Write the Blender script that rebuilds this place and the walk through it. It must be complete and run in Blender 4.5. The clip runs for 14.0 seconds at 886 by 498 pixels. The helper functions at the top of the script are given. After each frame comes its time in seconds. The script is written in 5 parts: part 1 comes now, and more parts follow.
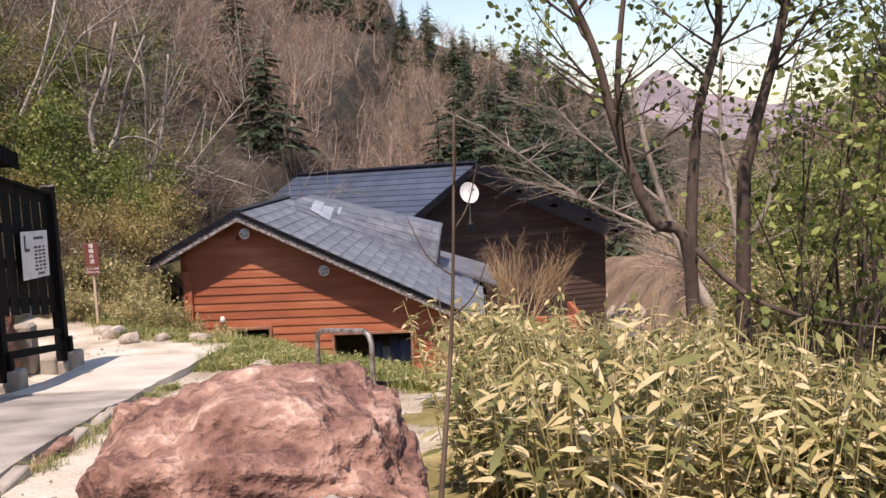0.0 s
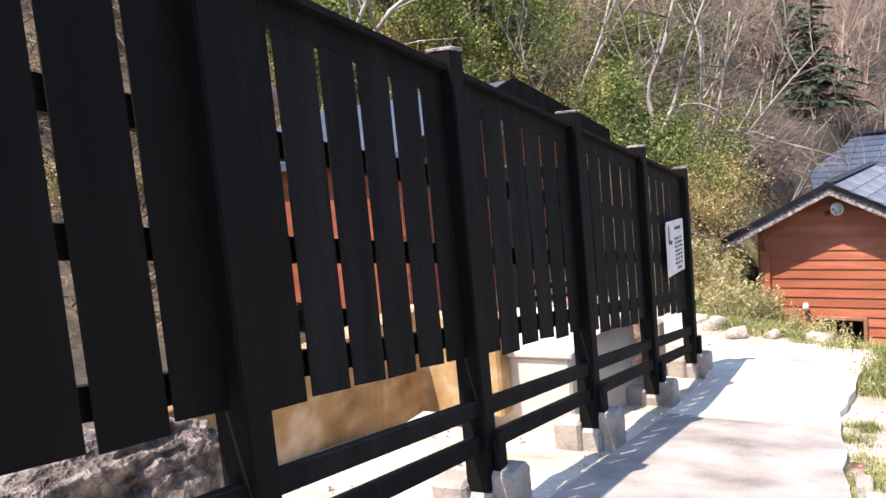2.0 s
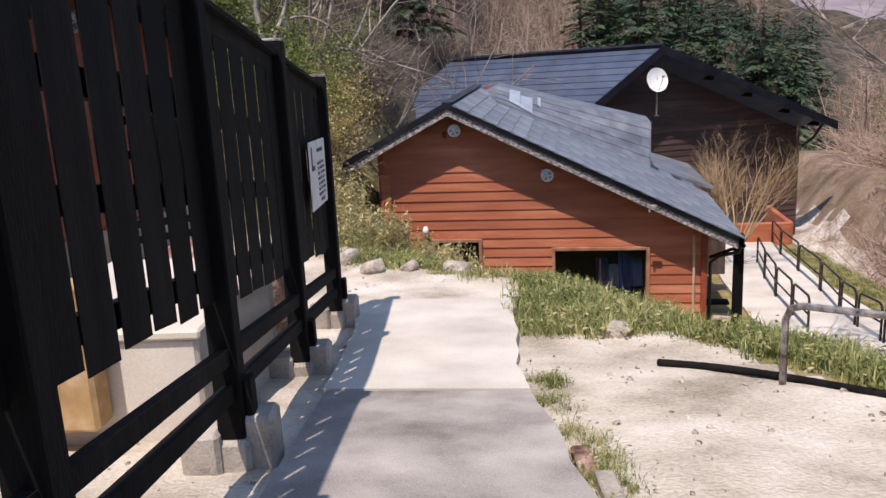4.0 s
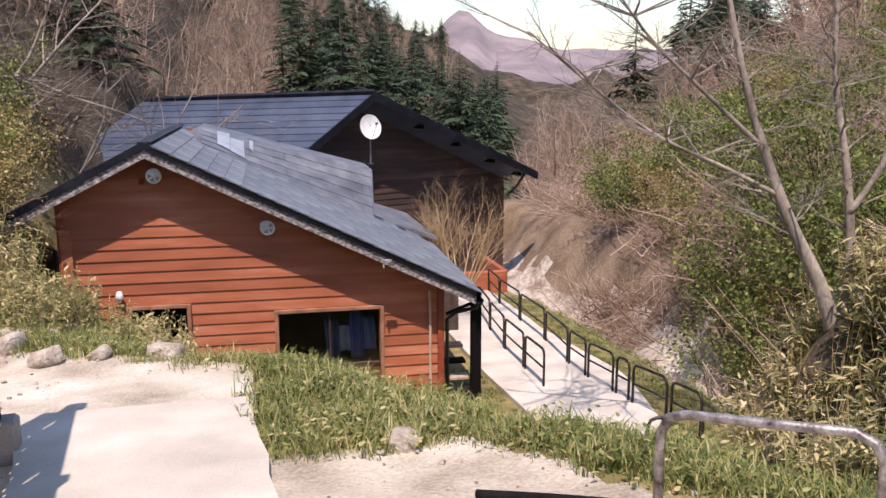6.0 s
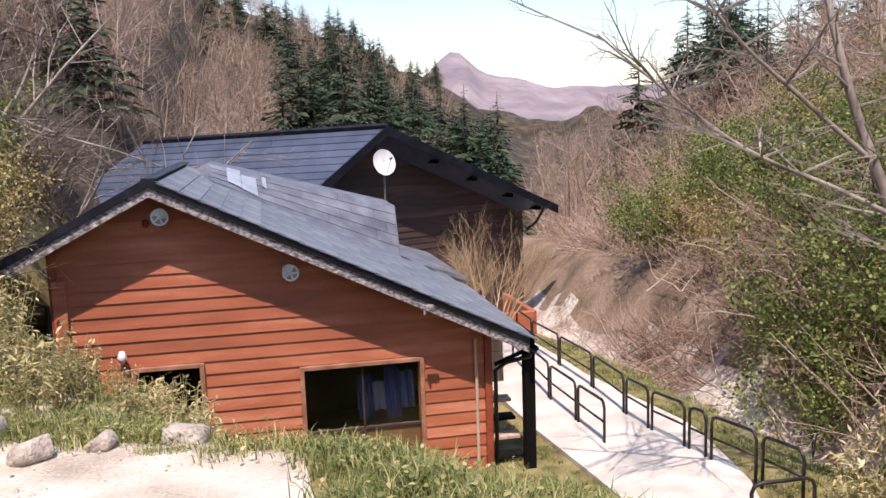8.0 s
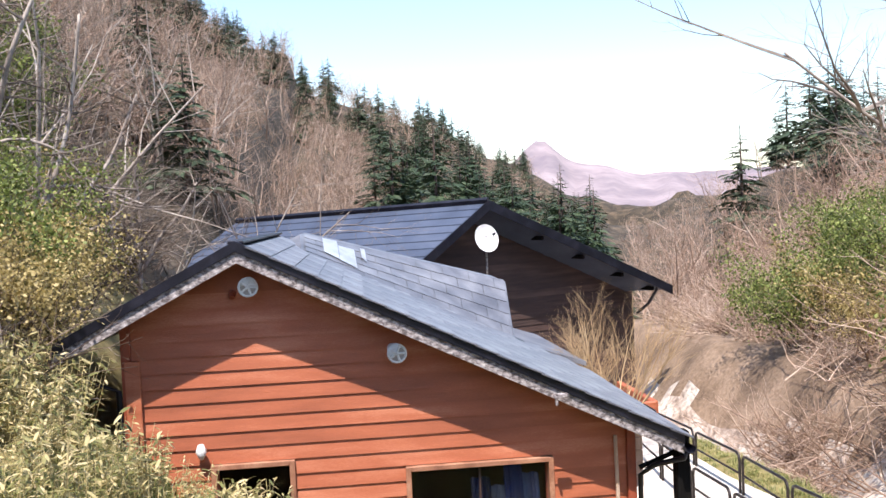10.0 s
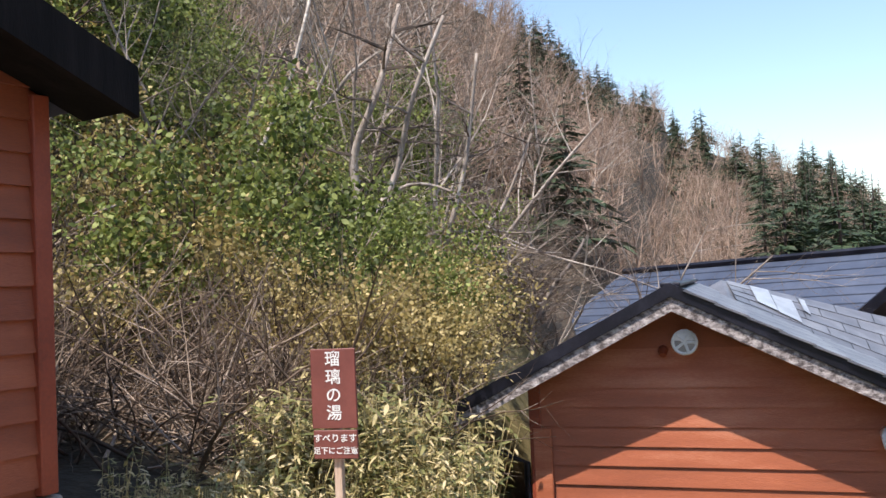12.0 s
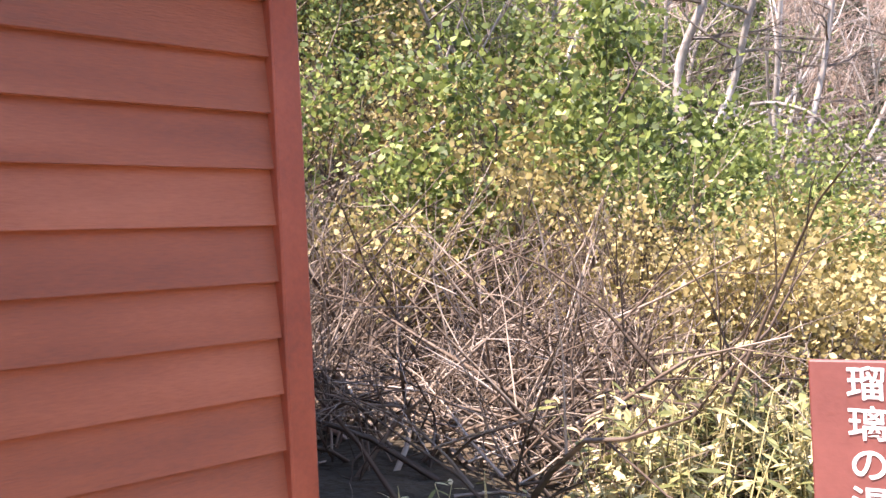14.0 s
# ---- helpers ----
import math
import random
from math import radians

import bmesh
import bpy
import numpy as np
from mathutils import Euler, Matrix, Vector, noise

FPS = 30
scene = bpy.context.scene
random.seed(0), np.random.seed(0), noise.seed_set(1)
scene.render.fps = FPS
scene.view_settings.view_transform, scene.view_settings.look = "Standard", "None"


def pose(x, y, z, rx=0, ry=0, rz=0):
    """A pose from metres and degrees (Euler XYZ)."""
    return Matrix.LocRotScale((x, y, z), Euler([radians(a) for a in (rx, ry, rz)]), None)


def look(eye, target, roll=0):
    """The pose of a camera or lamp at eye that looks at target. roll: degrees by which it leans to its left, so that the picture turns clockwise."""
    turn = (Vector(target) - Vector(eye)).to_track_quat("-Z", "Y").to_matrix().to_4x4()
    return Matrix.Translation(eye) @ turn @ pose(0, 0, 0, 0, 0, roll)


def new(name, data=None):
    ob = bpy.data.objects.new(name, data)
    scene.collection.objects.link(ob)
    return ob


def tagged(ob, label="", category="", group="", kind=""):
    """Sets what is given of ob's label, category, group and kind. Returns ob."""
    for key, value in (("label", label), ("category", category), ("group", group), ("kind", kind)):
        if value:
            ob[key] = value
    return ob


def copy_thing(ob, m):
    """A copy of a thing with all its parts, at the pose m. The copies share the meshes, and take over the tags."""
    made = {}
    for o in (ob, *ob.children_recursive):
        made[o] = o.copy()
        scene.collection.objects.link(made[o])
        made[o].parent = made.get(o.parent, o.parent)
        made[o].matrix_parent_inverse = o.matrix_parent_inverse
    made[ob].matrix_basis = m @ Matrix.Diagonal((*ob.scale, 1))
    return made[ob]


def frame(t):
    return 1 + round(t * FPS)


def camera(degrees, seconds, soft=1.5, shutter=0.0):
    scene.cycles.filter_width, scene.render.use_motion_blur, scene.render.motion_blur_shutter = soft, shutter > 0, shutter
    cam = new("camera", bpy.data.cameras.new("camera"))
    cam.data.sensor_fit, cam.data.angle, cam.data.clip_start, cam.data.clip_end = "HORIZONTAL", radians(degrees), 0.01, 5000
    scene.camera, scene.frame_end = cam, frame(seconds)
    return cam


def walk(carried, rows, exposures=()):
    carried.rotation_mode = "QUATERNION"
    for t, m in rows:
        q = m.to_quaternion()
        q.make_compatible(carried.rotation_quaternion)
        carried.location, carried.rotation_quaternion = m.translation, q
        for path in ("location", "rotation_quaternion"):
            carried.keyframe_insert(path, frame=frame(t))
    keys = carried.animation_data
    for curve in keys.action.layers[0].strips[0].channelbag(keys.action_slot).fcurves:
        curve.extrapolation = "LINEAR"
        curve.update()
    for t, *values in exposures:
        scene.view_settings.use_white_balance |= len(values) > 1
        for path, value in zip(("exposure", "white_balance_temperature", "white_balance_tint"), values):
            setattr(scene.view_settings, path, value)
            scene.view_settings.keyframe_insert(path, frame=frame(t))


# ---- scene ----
cam = camera(54.7, 14.0)
METRES, EYE, TILT, LEAN, TURN = 13.0, 1.62, 0.0, 0.0, 0.0
ROWS = [
    (0.0, 0.0, 0.0, 0.0, -0.28, -6.64, 2.4),
    (0.5, -0.0326, 0.0268, 0.0053, 6.72, -6.47, 3.2),
    (1.0, -0.0696, 0.0492, 0.0085, 17.22, -5.91, 3.89),
    (1.5, -0.0992, 0.0654, 0.0132, 27.1, -5.72, 4.64),
    (2.0, -0.1278, 0.0821, 0.0152, 32.37, -6.84, 5.44),
    (2.5, -0.1474, 0.1034, 0.0133, 27.35, -9.62, 4.67),
    (3.0, -0.1634, 0.1308, 0.0098, 19.67, -12.12, 3.76),
    (3.5, -0.1777, 0.1614, 0.0055, 12.42, -13.24, 3.23),
    (4.0, -0.1864, 0.1941, 0.0015, 6.3, -13.83, 2.79),
    (6.5, -0.211, 0.3614, -0.0202, -15.5, -10.45, 0.8),
    (7.0, -0.2149, 0.3946, -0.0257, -16.13, -10.01, 1.68),
    (7.5, -0.2235, 0.4247, -0.0291, -15.03, -9.15, 1.83),
    (10.0, -0.2373, 0.5878, -0.0616, -8.05, -2.4, 2.5),
    (10.5, -0.2476, 0.6215, -0.0628, -5.29, 2.03, 2.3),
    (11.0, -0.2554, 0.6481, -0.0643, -0.59, 6.24, 1.62),
    (11.5, -0.2733, 0.6914, -0.07, 8.77, 5.02, 1.81),
    (12.0, -0.293, 0.7268, -0.072, 16.13, 2.49, 2.6),
    (12.5, -0.3198, 0.7607, -0.0748, 23.23, 0.01, 3.06),
    (13.0, -0.3419, 0.7923, -0.0742, 26.11, -0.9, 3.18),
    (13.5, -0.3676, 0.8276, -0.0739, 28.8, -0.95, 3.02),
    (14.0, -0.3898, 0.8559, -0.0717, 34.64, -0.05, 2.66),
]

PATH = [(t, pose(METRES * x, METRES * y, EYE + METRES * z, 90 + pitch, roll, yaw)) for t, x, y, z, yaw, pitch, roll in ROWS]
walk(cam, PATH, [(0.0, 0.34, 7300, 19), (1.0, 0.22, 7000, 17), (2.0, 1.15, 6700, 14), (2.6, 1.68, 6400, 14), (3.0, 1.44, 6300, 13), (3.5, 0.65, 6500, 14), (4.0, 0.2, 6600, 15), (6.5, 0.33, 6900, 20), (7.7, 0.4, 6800, 20), (9.8, 1.05, 6500, 14), (11.0, 0.64, 6600, 10), (12.0, 0.72, 6700, 12), (12.5, 1.22, 6600, 14), (13.0, 1.6, 6700, 18), (13.5, 1.85, 6700, 21), (14.0, 2.05, 6700, 21)])

# ---- world and sun ----
LIGHT = Vector((0.14, 0.48, -1.0))
world = bpy.data.worlds.new("sky")
scene.world = world
world.use_nodes = True
wn = world.node_tree
sky = wn.nodes.new("ShaderNodeTexSky")
sky.sky_type, sky.sun_disc = "NISHITA", False
sky.sun_elevation, sky.sun_rotation = radians(63), radians(196)
sky.altitude, sky.air_density, sky.dust_density, sky.ozone_density = 0, 1.25, 0.5, 3.0
wn.nodes["Background"].inputs[1].default_value = 0.15
wn.links.new(sky.outputs[0], wn.nodes["Background"].inputs[0])
sun = new("sun", bpy.data.lights.new("sun", "SUN"))
sun.data.energy, sun.data.angle, sun.data.color = 4.4, radians(0.5), (1.0, 0.92, 0.83)
sun.matrix_world = look((-5, -25, 45), Vector((-5, -25, 45)) + LIGHT)


# ---- materials ----
def srgb(r, g, b):
    return tuple(((c / 255) / 12.92 if c < 11 else ((c / 255 + 0.055) / 1.055) ** 2.4) for c in (r, g, b)) + (1.0,)


def material(name, colours, scale=4.0, fine=60.0, bump=0.3, rough=0.8, metal=0.0, stretch=(1, 1, 1), random_value=0.0, coords="Object", dist=0.02, island=False):
    """Two scales of noise over a ramp of colours, with relief and some difference from piece to piece."""
    m = bpy.data.materials.new(name)
    m.use_nodes = True
    n, l = m.node_tree.nodes, m.node_tree.links
    bsdf = n["Principled BSDF"]
    bsdf.inputs["Metallic"].default_value = metal
    tc = n.new("ShaderNodeTexCoord")
    mp = n.new("ShaderNodeMapping")
    mp.inputs["Scale"].default_value = stretch
    l.new(tc.outputs[coords], mp.inputs["Vector"])
    big, small = n.new("ShaderNodeTexNoise"), n.new("ShaderNodeTexNoise")
    big.inputs["Scale"].default_value, big.inputs["Detail"].default_value = scale, 5
    small.inputs["Scale"].default_value, small.inputs["Detail"].default_value = fine, 4
    for t in (big, small):
        l.new(mp.outputs[0], t.inputs["Vector"])
    mix = n.new("ShaderNodeMath")
    mix.operation = "MULTIPLY_ADD"
    l.new(small.outputs["Fac"], mix.inputs[0])
    mix.inputs[1].default_value = 0.45
    l.new(big.outputs["Fac"], mix.inputs[2])
    off = n.new("ShaderNodeMath")
    off.operation = "MULTIPLY_ADD"
    if island:
        gi = n.new("ShaderNodeNewGeometry")
        l.new(gi.outputs["Random Per Island"], off.inputs[0])
    else:
        oi = n.new("ShaderNodeObjectInfo")
        l.new(oi.outputs["Random"], off.inputs[0])
    off.inputs[1].default_value = random_value
    l.new(mix.outputs[0], off.inputs[2])
    ramp = n.new("ShaderNodeValToRGB")
    e = ramp.color_ramp.elements
    lo, hi = 0.45 + random_value * 0.1, 1.0 + random_value * 0.9
    for i, c in enumerate(colours):
        p = lo + (hi - lo) * i / max(1, len(colours) - 1)
        p = min(max(p, 0.0), 1.0)
        if i < 2:
            e[i].position, e[i].color = p, c
        else:
            e.new(p).color = c
    if hi > 1.0:
        sc = n.new("ShaderNodeMath")
        sc.operation = "MULTIPLY"
        l.new(off.outputs[0], sc.inputs[0])
        sc.inputs[1].default_value = 1 / hi
        for k, el in enumerate(e):
            el.position = (lo + (hi - lo) * k / max(1, len(colours) - 1)) / hi
        l.new(sc.outputs[0], ramp.inputs[0])
    else:
        l.new(off.outputs[0], ramp.inputs[0])
    l.new(ramp.outputs[0], bsdf.inputs["Base Color"])
    rr = n.new("ShaderNodeMath")
    rr.operation = "MULTIPLY_ADD"
    l.new(small.outputs["Fac"], rr.inputs[0])
    rr.inputs[1].default_value, rr.inputs[2].default_value = 0.25, rough - 0.12
    l.new(rr.outputs[0], bsdf.inputs["Roughness"])
    if bump:
        b = n.new("ShaderNodeBump")
        b.inputs["Strength"].default_value, b.inputs["Distance"].default_value = bump, dist
        l.new(mix.outputs[0], b.inputs["Height"])
        l.new(b.outputs[0], bsdf.inputs["Normal"])
    return m


def leafy(name, colours, random_value=0.8, through_light=0.35):
    """Leaves: colour by leaf, some light passing through."""
    m = material(name, colours, 0.6, 9.0, 0.0, 0.6, random_value=random_value, island=True)
    n, l = m.node_tree.nodes, m.node_tree.links
    bsdf, out = n["Principled BSDF"], n["Material Output"]
    tr, mx = n.new("ShaderNodeBsdfTranslucent"), n.new("ShaderNodeMixShader")
    l.new(bsdf.inputs["Base Color"].links[0].from_socket, tr.inputs["Color"])
    mx.inputs[0].default_value = through_light
    l.new(bsdf.outputs[0], mx.inputs[1])
    l.new(tr.outputs[0], mx.inputs[2])
    l.new(mx.outputs[0], out.inputs["Surface"])
    return m


CONCRETE_NEW = material("concrete_new", [srgb(172, 163, 152), srgb(200, 191, 180), srgb(218, 211, 202)], 1.5, 90, 0.25, 0.9)
CONCRETE_OLD = material("concrete_old", [srgb(104, 97, 92), srgb(158, 150, 144), srgb(190, 182, 175)], 2.2, 120, 0.45, 0.9)
CONCRETE_BLOCK = material("concrete_block", [srgb(120, 112, 104), srgb(160, 150, 140), srgb(185, 176, 165)], 5, 80, 0.5, 0.9)
GRAVEL = material("gravel", [srgb(138, 125, 108), srgb(192, 180, 164), srgb(222, 213, 202)], 1.8, 45, 0.9, 0.95, dist=0.04)
GRASS_SOIL = material("grass_soil", [srgb(92, 84, 52), srgb(130, 118, 74), srgb(165, 150, 108)], 2.5, 40, 0.9, 0.95, dist=0.04)
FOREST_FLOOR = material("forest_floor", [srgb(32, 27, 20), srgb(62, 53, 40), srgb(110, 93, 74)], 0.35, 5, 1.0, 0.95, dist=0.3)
BANK_EARTH = material("bank_earth", [srgb(84, 68, 54), srgb(126, 106, 88), srgb(162, 140, 120)], 0.8, 9, 0.9, 0.95, dist=0.1)
CLIFF = material("cliff_rock", [srgb(112, 94, 82), srgb(166, 150, 138), srgb(204, 194, 184), srgb(168, 132, 106)], 0.9, 7, 1.0, 0.9, dist=0.25)
RED_SIDING = material("red_siding", [srgb(138, 76, 52), srgb(170, 96, 66), srgb(202, 136, 106)], 1.6, 50, 0.3, 0.6, stretch=(0.6, 1, 4), random_value=0.35)
BROWN_SIDING = material("brown_siding", [srgb(40, 28, 26), srgb(64, 46, 41), srgb(90, 68, 60)], 2, 50, 0.25, 0.7, stretch=(0.4, 1, 4), random_value=0.3)
FRAME_BROWN = material("brown_window_frame", [srgb(120, 80, 62), srgb(154, 108, 84), srgb(184, 140, 114)], 5, 60, 0.2, 0.6)
HUT_RED = material("hut_red_siding", [srgb(112, 58, 40), srgb(142, 76, 50), srgb(166, 96, 68)], 1.6, 50, 0.3, 0.65, stretch=(1, 0.6, 4), random_value=0.3)
RED_TRIM = material("red_trim", [srgb(112, 50, 34), srgb(138, 64, 42), srgb(156, 78, 54)], 3, 60, 0.2, 0.6)
BLACK_WOOD = material("black_stained_wood", [srgb(5, 4, 4), srgb(12, 10, 10), srgb(36, 31, 31)], 3, 55, 0.5, 0.85, stretch=(3, 3, 0.35), random_value=0.3)
BLACK_WOOD.node_tree.nodes["Principled BSDF"].inputs["Specular IOR Level"].default_value = 0.2
DARK_METAL = material("dark_roof_metal", [srgb(14, 15, 24), srgb(26, 27, 38), srgb(46, 46, 58)], 3, 40, 0.15, 0.38, 0.3)
ROOF_GREY = material("grey_roof_slates", [srgb(72, 74, 82), srgb(104, 106, 114), srgb(138, 140, 146)], 2.5, 60, 0.25, 0.42, random_value=0.18)
ROOF_BLUE = material("blue_grey_roof_metal", [srgb(60, 68, 86), srgb(78, 88, 108), srgb(96, 104, 122)], 1.5, 30, 0.15, 0.42, 0.3, random_value=0.25)
FLASHING = material("bare_flashing_metal", [srgb(170, 170, 172), srgb(205, 205, 206), srgb(225, 225, 226)], 3, 20, 0.4, 0.35, 0.6)
WORN_WHITE = material("worn_white_paint", [srgb(40, 34, 36), srgb(96, 88, 88), srgb(164, 156, 156), srgb(214, 208, 206)], 16, 60, 0.5, 0.8, stretch=(1, 1, 1.6))
WHITE = material("white_paint", [srgb(200, 200, 200), srgb(225, 225, 224), srgb(238, 238, 236)], 6, 60, 0.1, 0.5)
ROCK_RED = material("red_volcanic_rock", [srgb(52, 34, 30), srgb(122, 88, 78), srgb(164, 128, 114), srgb(216, 188, 172)], 6.0, 26, 1.0, 0.95, dist=0.08)
ROCK_PALE = material("pale_rock", [srgb(130, 116, 104), srgb(178, 166, 154), srgb(214, 206, 196)], 5, 40, 0.9, 0.95, dist=0.04)
RAIL_STEEL = material("dark_bronze_steel", [srgb(34, 30, 30), srgb(52, 46, 45), srgb(78, 70, 68)], 8, 80, 0.15, 0.4, 0.5)
GALV = material("worn_galvanised_pipe", [srgb(60, 52, 50), srgb(150, 142, 140), srgb(200, 194, 190)], 14, 80, 0.3, 0.45, 0.6)
SIGN_BROWN = material("brown_sign_board", [srgb(102, 54, 48), srgb(114, 62, 55), srgb(126, 70, 62)], 4, 60, 0.1, 0.55)
PALE_WOOD = material("pale_weathered_wood", [srgb(150, 124, 104), srgb(184, 158, 138), srgb(205, 184, 166)], 4, 60, 0.4, 0.8, stretch=(3, 3, 0.4))
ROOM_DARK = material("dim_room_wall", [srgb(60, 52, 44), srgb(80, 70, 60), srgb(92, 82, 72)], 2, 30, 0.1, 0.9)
BARK_GREY = material("grey_bark", [srgb(82, 70, 64), srgb(156, 144, 134), srgb(222, 212, 202)], 3, 30, 0.7, 0.9, stretch=(1, 1, 0.4), random_value=0.3)
BARK_DARK = material("dark_bark", [srgb(48, 38, 34), srgb(78, 64, 58), srgb(108, 92, 82)], 6, 40, 0.7, 0.9, stretch=(1, 1, 0.4), random_value=0.2)
TWIG = material("bare_twigs", [srgb(38, 30, 25), srgb(96, 79, 66), srgb(190, 172, 156)], 1.2, 9, 0.0, 0.9, random_value=0.75, island=True)
# Paler copy of TWIG, the far hills' haze put into its colour.
FAR_TWIG = material("far_haze_twigs", [srgb(94, 75, 63), srgb(160, 134, 116), srgb(214, 194, 178)], 0.5, 6, 0.0, 0.9, random_value=0.75, island=True)
CROWN_TWIG = material("grey_crown_twigs", [srgb(46, 38, 33), srgb(104, 91, 81), srgb(180, 166, 154)], 1.5, 12, 0.0, 0.9, random_value=0.5, island=True)
FIR = leafy("fir_needles", [srgb(26, 40, 26), srgb(46, 64, 40), srgb(74, 90, 58)], 0.5, 0.1)
LEAF_GREEN = leafy("spring_leaves", [srgb(46, 56, 24), srgb(108, 122, 58), srgb(184, 190, 112)], 0.9, 0.4)
LEAF_YELLOW = leafy("yellow_new_leaves", [srgb(84, 76, 36), srgb(158, 140, 84), srgb(222, 202, 148)])
BAMBOO_LEAF = leafy("dwarf_bamboo_leaves", [srgb(62, 72, 36), srgb(124, 124, 72), srgb(196, 180, 132), srgb(234, 214, 176)], 0.95, 0.3)
GRASS = leafy("bank_grass_blades", [srgb(50, 68, 28), srgb(94, 110, 50), srgb(152, 150, 88), srgb(220, 202, 158)], 0.95, 0.3)
DARK_GLASS = bpy.data.materials.new("window_glass")
DARK_GLASS.use_nodes = True
gb = DARK_GLASS.node_tree.nodes["Principled BSDF"]
gb.inputs["Transmission Weight"].default_value, gb.inputs["Roughness"].default_value, gb.inputs["IOR"].default_value = 1.0, 0.02, 1.3


# ---- building tools ----
class Shape:
    """Collects corners and faces for one mesh."""

    def __init__(self):
        self.v, self.f, self.s = [], [], []

    def poly(self, pts, slot=0):
        k = len(self.v)
        self.v += [tuple(p) for p in pts]
        self.f.append(tuple(range(k, k + len(pts))))
        self.s.append(slot)

    def hull(self, pts, faces, slot=0):
        k = len(self.v)
        self.v += [tuple(p) for p in pts]
        for f in faces:
            self.f.append(tuple(k + i for i in f))
            self.s.append(slot)

    def box(self, centre, size, bevel=0.0, m=None):
        hx, hy, hz = (s / 2 for s in size)
        b = min(bevel, hx * 0.49, hy * 0.49, hz * 0.49)
        t = Matrix.Translation(centre) @ (m or Matrix())
        if b <= 0:
            p = [t @ Vector((x, y, z)) for x in (-hx, hx) for y in (-hy, hy) for z in (-hz, hz)]
            self.hull(p, [(0, 1, 3, 2), (4, 6, 7, 5), (0, 4, 5, 1), (2, 3, 7, 6), (0, 2, 6, 4), (1, 5, 7, 3)])
            return
        p, idx = [], {}
        for sx in (-1, 1):
            for sy in (-1, 1):
                for sz in (-1, 1):
                    for a in range(3):
                        q = [sx * (hx - b), sy * (hy - b), sz * (hz - b)]
                        q[a] += (sx, sy, sz)[a] * b
                        idx[sx, sy, sz, a] = len(p)
                        p.append(t @ Vector(q))
        faces = []
        for a in range(3):
            u, w = [k for k in range(3) if k != a]
            for s in (-1, 1):
                ring = []
                for du, dw in ((-1, -1), (1, -1), (1, 1), (-1, 1)):
                    c = [0, 0, 0]
                    c[a], c[u], c[w] = s, du, dw
                    ring.append(idx[c[0], c[1], c[2], a])
                faces.append(tuple(ring))
            for su in (-1, 1):
                for sw in (-1, 1):
                    c1, c2 = [0, 0, 0], [0, 0, 0]
                    c1[a], c1[u], c1[w] = -1, su, sw
                    c2[a], c2[u], c2[w] = 1, su, sw
                    faces.append((idx[(*c1, u)], idx[(*c2, u)], idx[(*c2, w)], idx[(*c1, w)]))
        for sx in (-1, 1):
            for sy in (-1, 1):
                for sz in (-1, 1):
                    faces.append(tuple(idx[sx, sy, sz, a] for a in range(3)))
        self.hull(p, faces)

    def prism(self, ring, depth):
        """A flat ring of points, thickened along depth."""
        n = len(ring)
        a = [Vector(p) for p in ring]
        b = [p + Vector(depth) for p in a]
        self.hull(a + b, [tuple(range(n))[::-1], tuple(range(n, 2 * n))] + [(i, (i + 1) % n, n + (i + 1) % n, n + i) for i in range(n)])

    def tube(self, pts, radii, sides=6, cap=True):
        pts = [Vector(p) for p in pts]
        k = len(self.v)
        ref = None
        for i, p in enumerate(pts):
            d = (pts[min(i + 1, len(pts) - 1)] - pts[max(i - 1, 0)]).normalized()
            if ref is None:
                ref = d.orthogonal().normalized()
            ref = (ref - d * ref.dot(d))
            ref = ref.normalized() if ref.length > 1e-6 else d.orthogonal().normalized()
            o = d.cross(ref)
            r = radii[i] if isinstance(radii, (list, tuple)) else radii
            for j in range(sides):
                a = 2 * math.pi * j / sides
                self.v.append(tuple(p + r * (math.cos(a) * ref + math.sin(a) * o)))
        for i in range(len(pts) - 1):
            for j in range(sides):
                q = (j + 1) % sides
                self.f.append((k + i * sides + j, k + i * sides + q, k + (i + 1) * sides + q, k + (i + 1) * sides + j))
                self.s.append(0)
        if cap and sides > 3:
            e = k + (len(pts) - 1) * sides
            self.f += [tuple(range(k, k + sides))[::-1], tuple(range(e, e + sides))]
            self.s += [0, 0]

    def leaf(self, p, along, wide, length, width):
        """A pointed leaf folded a little along its middle."""
        p, a, w = Vector(p), Vector(along).normalized(), Vector(wide).normalized()
        up = a.cross(w)
        k = len(self.v)
        mid = p + a * length * 0.45
        self.v += [tuple(p), tuple(mid + w * width / 2), tuple(p + a * length - up * length * 0.12), tuple(mid - w * width / 2)]
        self.f.append((k, k + 1, k + 2, k + 3))
        self.s.append(0)

    def blade(self, p, along, wide, length, width):
        """A lance-shaped leaf, bent down towards its tip."""
        p, a, w = Vector(p), Vector(along).normalized(), Vector(wide).normalized()
        up = a.cross(w)
        k = len(self.v)
        m1, m2 = p + a * length * 0.28, p + a * length * 0.65 - up * length * 0.03
        self.v += [tuple(p), tuple(m1 + w * width * 0.48), tuple(m2 + w * width * 0.42), tuple(p + a * length - up * length * 0.14), tuple(m2 - w * width * 0.42), tuple(m1 - w * width * 0.48)]
        self.f += [(k, k + 1, k + 5), (k + 1, k + 2, k + 4, k + 5), (k + 2, k + 3, k + 4)]
        self.s += [0, 0, 0]

